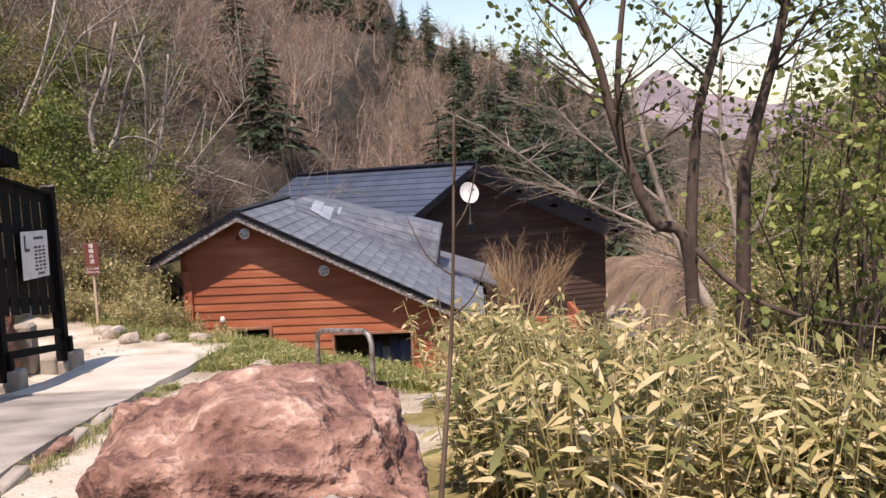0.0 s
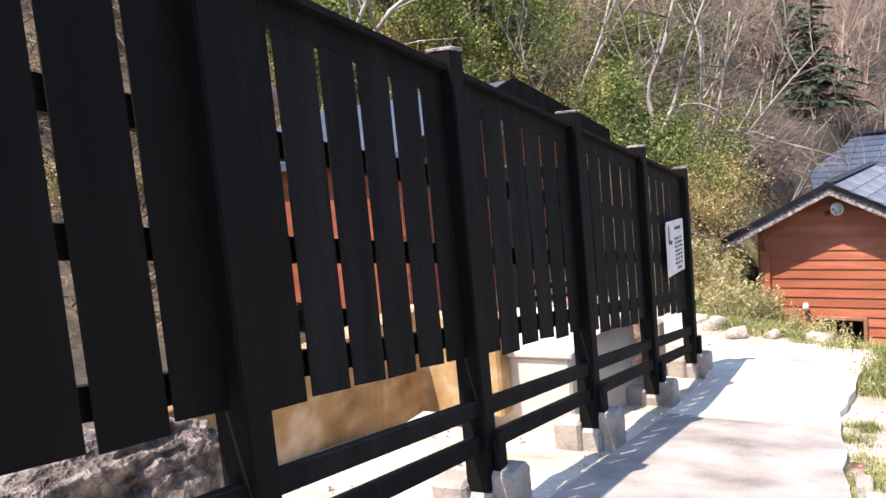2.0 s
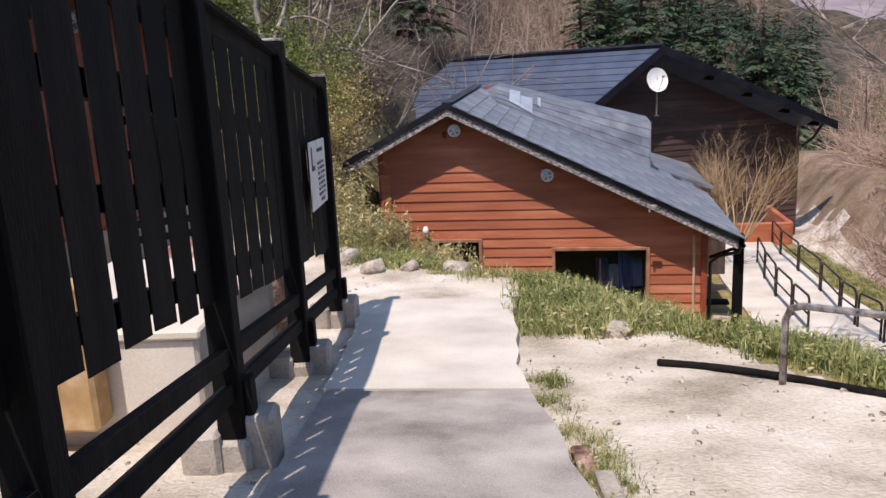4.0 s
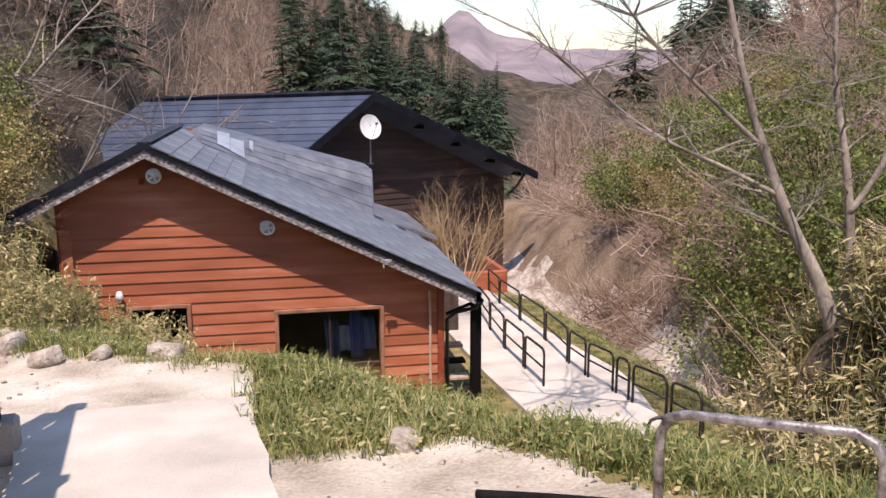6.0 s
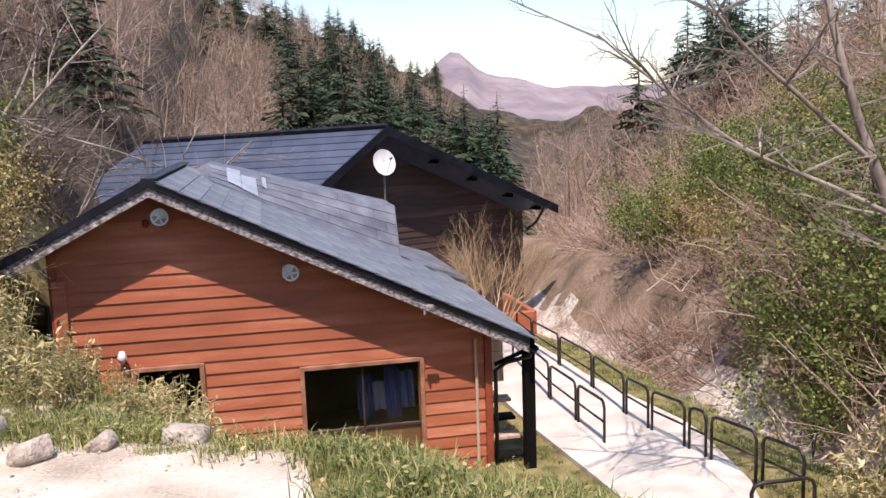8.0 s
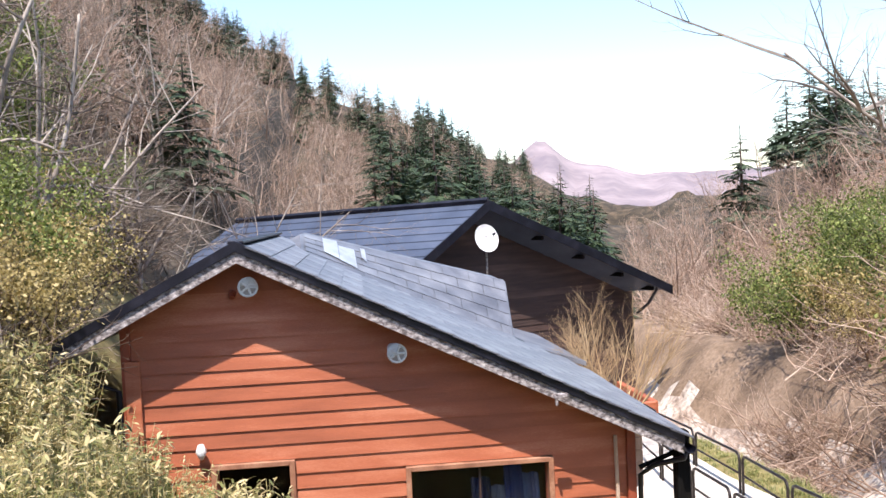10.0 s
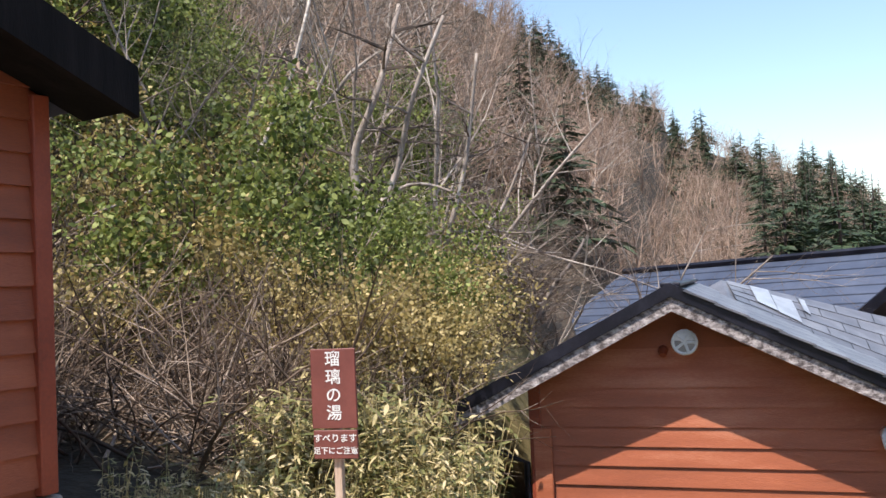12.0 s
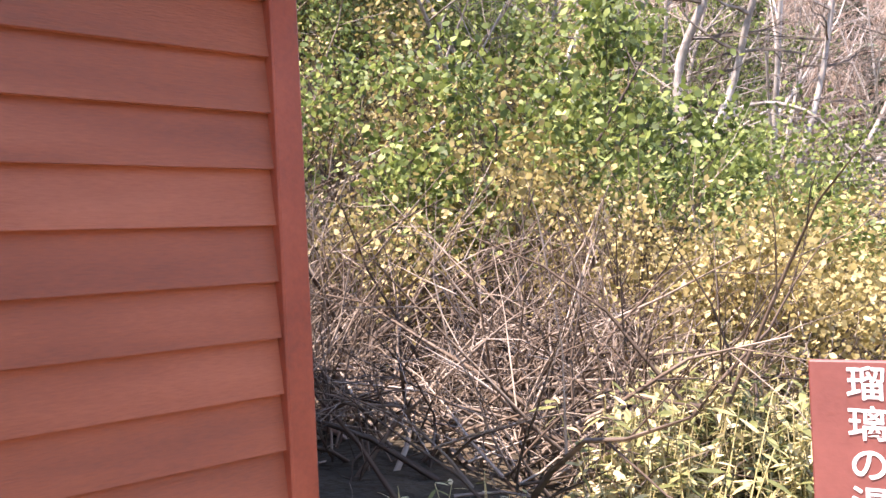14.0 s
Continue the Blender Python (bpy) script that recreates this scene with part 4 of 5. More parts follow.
class Scatter:
    """Joins many turned and sized copies of a few shapes into one mesh."""

    def __init__(self, protos):
        self.p = [(np.array(s.v, dtype=np.float64), [tuple(f) for f in s.f]) for s in protos]
        self.items = [[] for _ in protos]

    def put(self, k, x, y, z, size, turn, tilt=0.0, tilt_dir=0.0, tall=1.0):
        self.items[k].append((x, y, z, size, turn, tilt, tilt_dir, tall))

    def mesh(self, name, mats):
        vs, loops, totals, base = [], [], [], 0
        for (v, f), items in zip(self.p, self.items):
            if not items or not len(v):
                continue
            flat = np.concatenate([np.array(q) for q in f])
            cnt = np.array([len(q) for q in f])
            for x, y, z, size, turn, tilt, td, tall in items:
                r = np.array((Matrix.Rotation(tilt, 3, Vector((math.cos(td), math.sin(td), 0))) @ Matrix.Rotation(turn, 3, "Z")))
                vs.append((v * np.array([1, 1, tall]) * size) @ r.T + np.array([x, y, z]))
                loops.append(flat + base)
                totals.append(cnt)
                base += len(v)
        me = bpy.data.meshes.new(name)
        v, lo, to = np.concatenate(vs), np.concatenate(loops), np.concatenate(totals)
        me.vertices.add(len(v))
        me.vertices.foreach_set("co", v.astype(np.float32).ravel())
        me.loops.add(len(lo))
        me.loops.foreach_set("vertex_index", lo.astype(np.int32))
        me.polygons.add(len(to))
        me.polygons.foreach_set("loop_start", np.concatenate([[0], np.cumsum(to)[:-1]]).astype(np.int32))
        for m in mats:
            me.materials.append(m)
        me.update(calc_edges=True)
        me.validate()
        return me


def stuff(name, label, category, scatter, mat):
    ob = new(name, scatter.mesh(name, [mat]))
    return tagged(ob, label, category, kind="stuff")


def planted(name, label, wood, leaf, bark, foliage, group="", category="tree"):
    t = thing(name, label, category, None, group)
    if isinstance(wood, list):
        part("trunk", wood[0], bark, t, "", True)
        part("crown", wood[1], CROWN_TWIG if bark is BARK_GREY else bark, t)
    else:
        part("trunk", wood, bark, t, "", True)
    if leaf is not None and leaf.f:
        part("foliage", leaf, foliage, t)
    return t


def bearing(b, r):
    return MID[0] + r * math.sin(radians(b)), MID[1] + r * math.cos(radians(b))


def clear_of_houses(x, y, pad=0.0):
    if -6.1 - pad < x < 2.0 + pad and 16.0 - pad < y < 25 + pad:
        return False
    if -10 - pad < x < 8 + pad and 27.5 - pad < y < 40 + pad and y - 27 > -0.2 * x:
        return False
    if -11.5 - pad < x < -5.6 + pad and 8.5 - pad < y < 13.6 + pad:
        return False
    return True


# leaning grey clumps above the bath house
rng = random.Random(11)
CLUMPS = []
for k in range(4):
    w, _ = tree_shapes(40 + k, 3, 6.2, (0.34, -0.08), BARE, girth=0.068, split=True)
    w2, l2 = tree_shapes(50 + k, 2, 5.0, (0.45, -0.1), BARE, 0, 0.07, 0.055, split=True)
    CLUMPS.append((w, None, BARK_GREY, "leaning grey many-stemmed bare tree on the slope"))
    CLUMPS.append((w2, l2, BARK_GREY, "leaning pale bare tree with two stems on the slope"))
protos = [planted("bare_tree", lab, w, l, bk, LEAF_YELLOW, "slope trees") for w, l, bk, lab in CLUMPS]
spots = [(-10.5, 26.2), (-9.3, 28.5), (-8.6, 24.5), (-5.9, 24.6), (-16.0, 24.5), (-15.0, 29.0), (-13.0, 27.5), (-10.8, 31.0)]
for ob, (x, y) in zip(protos, spots):
    ob.matrix_basis = pose(x, y, ground_z(x, y), 0, 0, rng.uniform(-25, 25))
made = list(spots)
tries = 0
while len(made) < 62 and tries < 3000:
    tries += 1
    b, r = rng.uniform(-75, 4), rng.uniform(11, 48) ** 1.0
    x, y = bearing(b, r)
    if not clear_of_houses(x, y, 0.8) or x > -8.0 and y < 34 or x > -13 and y < 21 or min(math.hypot(x - u, y - v) for u, v in made) < 2.6:
        continue
    made.append((x, y))
    ob = copy_thing(rng.choice(protos), pose(x, y, ground_z(x, y), 0, 0, rng.uniform(-60, 60)))
    s = rng.uniform(0.8, 1.35)
    ob.scale = (s, s, s * rng.uniform(0.9, 1.15))

BIRCH_BARK = material("birch_bark", [srgb(120, 108, 98), srgb(196, 186, 176), srgb(226, 220, 212)], 6, 40, 0.4, 0.8, stretch=(1, 1, 3))


def along_slope(d, side):
    """A place on the slope behind the sign: d metres off along the line of sight past it, side metres to the right."""
    h = radians(23)
    return -4.16 - d * math.sin(h) + side * math.cos(h), 9.89 + d * math.cos(h) + side * math.sin(h)


def slope_tree(name, label, d, side, stems, bark, seed, twigs=16, reach=1.0):
    """A crooked tree: each stem runs through (sideways, up) places over its foot."""
    x, y = along_slope(d, side)
    g = random.Random(seed)
    gz = ground_z(x, y)
    t = thing(name, label, "tree", pose(x, y, gz, 0, 0, 23))
    s, tw, tips = Shape(), Shape(), []
    for pts, r in stems:
        line3 = [(u, g.uniform(-0.12, 0.12) * k, v) for k, (u, v) in enumerate(pts)]
        line = limb(s, line3, r, r * 0.35)
        twigged(tw, tips, g, line, twigs, reach, r * 0.32, [(6, 0.55, 0.9, 4, 0.22, 0.0), (5, 0.55, 0.9, 3, 0.26, 0.0), (0, 0, 0, 3, 0.25, 0.0)], 0.3, 0.15)
    part("trunk", s, bark, t, "", True)
    part("crown", tw, CROWN_TWIG, t)


slope_tree("slope_tree", "gnarled grey tree with two twisted trunks on the slope", 12.5, 0.35, [([(-0.1, -0.3), (-0.05, 0.8), (0.15, 1.8), (0.1, 2.8), (0.5, 3.8), (0.9, 5.2)], 0.1), ([(0.15, -0.3), (0.25, 0.7), (0.35, 1.7), (0.75, 2.6), (1.0, 3.6), (1.5, 4.8)], 0.08), ([(0.3, 1.5), (0.8, 2.3), (1.5, 2.2), (2.1, 1.6), (2.7, 1.5)], 0.035)], BARK_GREY, 301)
slope_tree("slope_tree", "pale leaning tree with long side branches on the slope", 13.0, 1.45, [([(0, -0.3), (0.2, 0.7), (0.5, 1.7), (0.8, 2.8), (1.0, 4.4)], 0.065), ([(0.45, 1.6), (1.1, 1.55), (1.7, 1.25), (2.3, 1.2)], 0.03), ([(0.1, 0.5), (0.7, 0.55), (1.4, 0.35), (1.9, 0.4)], 0.028)], BARK_GREY, 302)
slope_tree("slope_tree", "slender pale tree leaning over the yellow shrubs", 12.6, 1.75, [([(0, -0.3), (0.25, 0.7), (0.6, 1.5), (1.1, 2.1), (1.6, 3.2)], 0.055), ([(0.3, 0.8), (0.9, 1.0), (1.5, 1.5)], 0.025)], BARK_GREY, 303)
slope_tree("birch_tree", "slim white birch leaning out of the green leaves", 14.0, -1.75, [([(0, -0.2), (0.3, 0.9), (0.75, 1.9), (1.15, 2.7), (1.5, 3.8), (1.8, 5.2)], 0.06)], BIRCH_BARK, 304, 9)
slope_tree("slope_tree", "pale forked bare tree behind the bath house roof", 14.5, 3.5, [([(0, -0.3), (0.05, 0.8), (0.1, 1.6), (0.0, 2.6)], 0.055), ([(0.08, 0.5), (0.4, 1.1), (0.9, 1.6), (1.3, 2.2)], 0.05), ([(0.05, 0.9), (-0.3, 1.5), (-0.4, 2.4)], 0.035)], BARK_GREY, 305, 20)

# far woods: bare trees, firs
rng = random.Random(5)
WIDE = [(11, 0.5, 1.3, 4, 0.16, 0.02), (8, 0.5, 1.0, 3, 0.22, 0.02), (0, 0, 0, 3, 0.25, 0.03)]
far_protos = [tree_shapes(90 + k, 2, 5.2, (0.08, 0), WIDE, girth=0.08, splay=0.4)[0] for k in range(4)]
far = Scatter(far_protos)
n = 0
while n < 1250:
    b = rng.choice([rng.uniform(-60, 14), rng.uniform(-22, 14), rng.uniform(-22, 14), rng.uniform(20, 60)])
    r = 26 + 200 * rng.random() ** 1.5
    if r > lerp_table(b, [(h[0], h[2]) for h in HILLS]) * 1.1:
        continue
    x, y = bearing(b, r)
    if not clear_of_houses(x, y, 1.5) or (b > 14 and r < 38) or (-2 < x < 9 and y < 36):
        continue
    far.put(rng.randrange(4), x, y, ground_z(x, y) - 0.2, rng.uniform(0.6, 1.1), rng.uniform(0, 6.28), rng.uniform(0, 0.15), rng.uniform(0, 6.28))
    n += 1
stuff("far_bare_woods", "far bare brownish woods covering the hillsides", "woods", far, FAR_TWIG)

# brushwood of the slopes
brush_protos = []
for k in range(4):
    g, w, tp = random.Random(120 + k), Shape(), []
    for j in range(26):
        a = g.uniform(0, 6.28)
        grow(w, tp, g, (g.uniform(-0.6, 0.6), g.uniform(-0.6, 0.6), -0.1), (math.cos(a) * 0.9, math.sin(a) * 0.9, 0.7), g.uniform(0.7, 1.5), 0.014, 0, [(4, 0.55, 0.8, 3, 0.25, -0.05), (0, 0, 0, 3, 0.3, 0.0)])
    brush_protos.append(w)
brush, bank_brush = Scatter(brush_protos), Scatter(brush_protos)
n = 0
rng = random.Random(8)
while n < 980:
    b = rng.uniform(-80, -4) if rng.random() < 0.42 else rng.uniform(22, 62)
    r = rng.uniform(7.5, 34) if b < 0 else rng.uniform(12, 50)
    x, y = bearing(b, r)
    if not clear_of_houses(x, y, 0.5) or (b < 0 and x > -6.4 - 0.1 * max(0, y - 14)) or (b > 0 and (x < (7.0 if y < 20 else 6.2) + 0.6 * math.sin(y) or y < 12.5)):
        continue
    (brush if b < 0 else bank_brush).put(rng.randrange(4), x, y, ground_z(x, y), rng.uniform(0.7, 1.5) * (1.0 if b < 0 else 1.25), rng.uniform(0, 6.28), rng.uniform(0, 0.3), rng.uniform(0, 6.28))
    n += 1
for k in range(52):  # dead tangle beyond the hut's corner
    x, y = rng.uniform(-10.5, -6.2), rng.uniform(13.9, 18.5)
    brush.put(rng.randrange(4), x, y, ground_z(x, y) + rng.uniform(0, 0.3), rng.uniform(0.5, 1.0), rng.uniform(0, 6.28), rng.uniform(0.3, 1.2), rng.uniform(0, 6.28))
for k in range(90):  # between the bath house and the lodge
    x = rng.uniform(-11.5, -5.0)
    y = rng.uniform(25.2 if x > -6.4 else 21.5, 28.0 + (-2.8 - x) * 0.5)
    brush.put(rng.randrange(4), x, y, ground_z(x, y), rng.uniform(0.7, 1.3), rng.uniform(0, 6.28), rng.uniform(0, 0.4), rng.uniform(0, 6.28))
for x, y in ((-7.4, 25.8), (-6.7, 27.2), (-8.4, 27.8), (-9.3, 26.4), (-8.2, 24.2), (-10.2, 24.0)):
    ob = copy_thing(rng.choice(protos), pose(x, y, ground_z(x, y), 0, 0, rng.uniform(-60, 60)))
    sz = rng.uniform(0.4, 0.6)
    ob.scale = (sz * 1.3, sz * 1.3, sz)
stuff("brushwood", "tangled dry brown brushwood on the slopes", "brush", brush, TWIG)
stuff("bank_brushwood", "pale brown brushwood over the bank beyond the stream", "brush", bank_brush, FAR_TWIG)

# leafing shrubs
shrub_g = [tree_shapes(140 + k, 6, 1.7, (0, 0), THIN, 16, 0.055, 0.02, 0.6) for k in range(3)]
shrub_y = [tree_shapes(150 + k, 7, 1.3, (0, 0), THIN, 14, 0.046, 0.02, 0.9) for k in range(2)]
group_list = []
for w, l in shrub_g:
    group_list.append(planted("shrub", "bushy shrub with fresh green leaves", w, l, BARK_DARK, LEAF_GREEN, "green slope shrubs", "shrub"))
for w, l in shrub_y:
    group_list.append(planted("shrub", "low shrub with pale yellow new leaves", w, l, BARK_DARK, LEAF_YELLOW, "yellow slope shrubs", "shrub"))
rng = random.Random(21)
placed = 0
while placed < 240:
    right = rng.random() < 0.26
    b, r = (rng.uniform(26, 60), rng.uniform(14, 36)) if right else (rng.uniform(-75, -6), rng.uniform(11.5, 34))
    x, y = bearing(b, r)
    if not clear_of_houses(x, y, 0.7) or (not right and x > -7.2 - 0.1 * max(0, y - 14)) or (right and (x < 7.0 or y < 13)):
        continue
    m = pose(x, y, ground_z(x, y), 0, 0, rng.uniform(0, 360))
    near_yellow = (not right) and r < 20
    src = rng.choice(group_list[3:5]) if rng.random() < (0.6 if near_yellow else 0.3) else rng.choice(group_list[:3])
    if placed < 5:
        group_list[placed].matrix_basis = m
        ob = group_list[placed]
    else:
        ob = copy_thing(src, m)
    s = rng.uniform(0.8, 1.6)
    ob.scale = (s, s, s)
    placed += 1

# fresh green bushes over the stream
for x, y, sz in ((6.6, 18.4, 1.3), (7.3, 19.6, 1.5), (6.9, 17.0, 1.1), (7.7, 18.2, 1.6)):
    ob = copy_thing(group_list[int(x * 10) % 3], pose(x, y, ground_z(x, y), 0, 0, x * 90))
    ob.scale = (sz, sz, sz)

# the leafy belt behind the sign: yellow shrubs below, a green broadleaf above
belt = random.Random(77)
for k in range(34):
    x, y = belt.uniform(-10.0, -6.4), belt.uniform(16.5, 21.5)
    if not clear_of_houses(x, y, 0.3):
        continue
    src = belt.choice(group_list[3:]) if k % 9 else belt.choice(group_list[:3])
    ob = copy_thing(src, pose(x, y, ground_z(x, y), 0, 0, belt.uniform(0, 360)))
    sz = belt.uniform(0.6, 1.1)
    ob.scale = (sz, sz, sz)
w, l = tree_shapes(160, 3, 3.2, (0.15, -0.1), BARE[:1] + THIN, 6, 0.08, 0.05, 0.45, split=True)
for k, (x, y, sz) in enumerate(((-9.6, 18.3, 1.0), (-12.4, 20.6, 1.0), (-13.6, 17.4, 1.2), (-13.5, 25.0, 1.2), (-15.5, 22.0, 1.5), (-14.0, 20.0, 1.3), (-9.8, 23.0, 0.9), (-16.5, 26.5, 1.6), (-17.5, 18.0, 1.4), (-11.6, 30.5, 1.2))):
    if k == 0:
        green_tree = ob = planted("green_tree", "small slope tree in full fresh green leaf", w, l, BARK_DARK, LEAF_GREEN, "leafy slope trees")
    else:
        ob = copy_thing(green_tree, Matrix())
    ob.matrix_basis = pose(x, y, ground_z(x, y), 0, 0, k * 77)
    ob.scale = (sz, sz, sz)

# firs
fir_protos = []
for k in range(4):
    w, l = fir_shapes(170 + k, 9.0, 2.5, 20, 12)
    fir_protos.append(planted("fir_tree", "tall dark green fir on the hillside", w, l, BARK_DARK, FIR, "hillside firs"))
rng = random.Random(31)
fir_at = [(27.0, 66.0, 1.12), (-8.0, 41.0, 0.75), (-10.5, 46.0, 0.85), (-13.0, 40.0, 0.7)]
while len(fir_at) < 230:
    k = rng.random()
    if k < 0.42:  # along the crest of the left hill
        b = rng.uniform(-11, 14)
        r = lerp_table(b, [(h[0], h[2]) for h in HILLS]) * rng.uniform(0.72, 1.02)
    elif k < 0.8:  # down towards the valley
        b, r = rng.uniform(3, 17.5), rng.uniform(44, 115)
    else:
        b, r = rng.uniform(29, 40), rng.uniform(60, 140)
    x, y = bearing(b, r)
    if clear_of_houses(x, y, 2):
        fir_at.append((x, y, rng.uniform(0.45, 0.85) if k < 0.42 else rng.uniform(0.6, 1.2)))
for i, (x, y, s) in enumerate(fir_at):
    m = pose(x, y, ground_z(x, y) - 0.3, 0, 0, rng.uniform(0, 360))
    if i < 4:
        ob = fir_protos[i]
        ob.matrix_basis = m
    else:
        ob = copy_thing(rng.choice(fir_protos), m)
    ob.scale = (s, s, s)


# ---- far mountains ----
def mountains():
    s = Shape()
    cols = 160
    for i in range(cols + 1):
        b = -30 + 100 * i / cols
        peak = 2.0 * ease((b - 4) / 8) * ease((46 - b) / 10) + 2.5 * math.exp(-((b - 14.5) / 1.9) ** 2) + 0.75 * math.exp(-((b - 18.2) / 1.8) ** 2)
        peak += 0.2 * noise.noise(Vector((b * 0.5, 0, 0))) + 0.15 * noise.noise(Vector((b * 1.7, 4, 0)))
        for j in range(7):
            r = 900 + 130 * j
            x, y = bearing(b, r)
            f = j / 6
            s.v.append((x, y, -60 + (60 + math.tan(radians(max(peak, 0.2))) * 1680) * f * (1 + 0.12 * noise.noise(Vector((b * 0.8, j, 2))) * (f < 1))))
    for i in range(cols):
        for j in range(6):
            a = i * 7 + j
            s.f.append((a, a + 7, a + 8, a + 1))
            s.s.append(0)
    # Air haze is mixed into this purple-grey base colour.
    ob = part("backdrop_mountains", s, material("haze_tinted_mountain", [srgb(104, 94, 104), srgb(128, 116, 120), srgb(154, 140, 142)], 0.01, 0.06, 0.0, 0.95), None, "", True)
    tagged(ob, "distant mountains with purple haze in their colour", "mountain", kind="structure")


mountains()


# ---- dwarf bamboo ----
def bamboo_clump(seed, stems=13, tall=0.82):
    g = random.Random(seed)
    st, lf = Shape(), Shape()
    for k in range(stems):
        a, r0 = g.uniform(0, 6.28), g.uniform(0, 0.22)
        p = Vector((math.cos(a) * r0, math.sin(a) * r0, -0.05))
        d = Vector((g.uniform(-0.25, 0.25), g.uniform(-0.25, 0.25), 1)).normalized()
        h = tall * g.uniform(0.6, 1.15)
        q = p + d * h
        st.tube([p, p.lerp(q, 0.5), q], [0.005, 0.0045, 0.003], 3, False)
        for j in range(13):
            f = g.uniform(0.3, 1.02)
            b = g.uniform(0, 6.28)
            al = Vector((math.cos(b), math.sin(b), g.uniform(-0.6, 0.4)))
            w = Vector((-math.sin(b), math.cos(b), g.uniform(-0.5, 0.5)))
            l = g.uniform(0.07, 0.15)
            lf.blade(p.lerp(q, f), al, w, l, l * g.uniform(0.2, 0.3))
    return st, lf


clumps = [bamboo_clump(200 + k) for k in range(5)]
stems_s, leaves_s = Scatter([c[0] for c in clumps]), Scatter([c[1] for c in clumps])
rng = random.Random(41)


def bamboo_patch(count, inside, box, size=(0.72, 1.08)):
    n = 0
    while n < count:
        x, y = rng.uniform(box[0], box[1]), rng.uniform(box[2], box[3])
        if not inside(x, y):
            continue
        k, sz, tu = rng.randrange(5), rng.uniform(*size), rng.uniform(0, 6.28)
        for sc in (stems_s, leaves_s):
            sc.put(k, x, y, ground_z(x, y), sz, tu, 0.12, tu)
        n += 1


bamboo_patch(900, lambda x, y: not (x < 0.3 and y < 3.0), (0.05, 4.5, 2.35, 9.8), (0.55, 0.86))
bamboo_patch(110, lambda x, y: True, (3.0, 6.0, 9.5, 13.6), (0.8, 1.3))
bamboo_patch(70, lambda x, y: -5.6 - 0.45 * (y - 12.5) < x < -4.6 - 0.25 * (y - 12.5), (-8.0, -4.2, 13.2, 17.0), (0.38, 0.7))
bamboo_patch(16, lambda x, y: True, (-6.4, -5.5, 13.1, 13.7), (0.3, 0.55))
bamboo_patch(46, lambda x, y: True, (-6.6, -5.4, 14.2, 16.6), (0.6, 0.95))
bamboo_patch(16, lambda x, y: True, (-6.9, -5.7, 13.15, 14.0), (0.3, 0.6))
bamboo_patch(46, lambda x, y: x < -3.2 - 0.25 * (y - 13), (-5.0, -3.0, 12.4, 15.6), (0.4, 0.75))
bamboo_patch(20, lambda x, y: True, (-4.3, -3.3, 14.6, 15.8), (0.5, 0.8))
stuff("dwarf_bamboo_stems", "thin pale stems of dwarf bamboo", "dwarf bamboo", stems_s, material("bamboo_stem", [srgb(140, 130, 84), srgb(178, 164, 116), srgb(204, 188, 146)], 3, 30, 0.0, 0.6))
stuff("dwarf_bamboo", "dense dwarf bamboo with green and straw-coloured leaves", "dwarf bamboo", leaves_s, BAMBOO_LEAF)


# ---- grass ----
def tuft(seed, blades=96, tall=0.085):
    g = random.Random(seed)
    s = Shape()
    for k in range(blades):
        a, r0, b = g.uniform(0, 6.28), g.uniform(0, 0.16), g.uniform(0, 6.28)
        p = Vector((math.cos(a) * r0, math.sin(a) * r0, -0.02))
        h, w = tall * g.uniform(0.5, 1.3), g.uniform(0.0016, 0.0038)
        o, sd = Vector((math.cos(b), math.sin(b), 0)), Vector((-math.sin(b), math.cos(b), 0)) * w
        m1, t = p + o * h * 0.25 + Vector((0, 0, h * 0.7)), p + o * h * g.uniform(0.5, 1.0) + Vector((0, 0, h))
        s.hull([p - sd, p + sd, m1 + sd * 0.8, m1 - sd * 0.8, t], [(0, 1, 2, 3), (3, 2, 4)])
    for k in range(7):
        b = g.uniform(0, 6.28)
        s.blade((g.uniform(-0.15, 0.15), g.uniform(-0.15, 0.15), g.uniform(0.02, 0.09)), (math.cos(b), math.sin(b), 0.3), (-math.sin(b), math.cos(b), 0.2), 0.036, 0.018)
    return s


turf = Scatter([tuft(230 + k) for k in range(5)])
rng = random.Random(43)
n = 0
while n < 2900:
    x, y = rng.uniform(-5.5, 2.2), rng.uniform(6.0, 16.8)
    xt, xl = lerp_table(y, EDGE_TOP), lerp_table(y, EDGE_LOW)
    if not ((xt - 0.25 if y < 8.6 else max(xt - 0.25, -9.0) if y > 10.9 else -2.62) < x < max(xl, xt + 0.5) + 0.1) or (y < 7 and x > 0.3):
        continue
    if noise.noise(Vector((x * 1.4, y * 1.4, 2))) < -0.28:  # bare gravelly patches
        continue
    turf.put(rng.randrange(5), x, y, ground_z(x, y), rng.uniform(0.6, 1.5) * (1.0 if noise.noise(Vector((x, y, 8))) > -0.25 else 0.5), rng.uniform(0, 6.28))
    n += 1
for k in range(64):  # along the path's edge
    y = rng.uniform(3.6, 7.3)
    x = path_right(y) + rng.uniform(0.02, 0.2)
    turf.put(rng.randrange(5), x, y, ground_z(x, y), rng.uniform(0.35, 0.7), rng.uniform(0, 6.28))
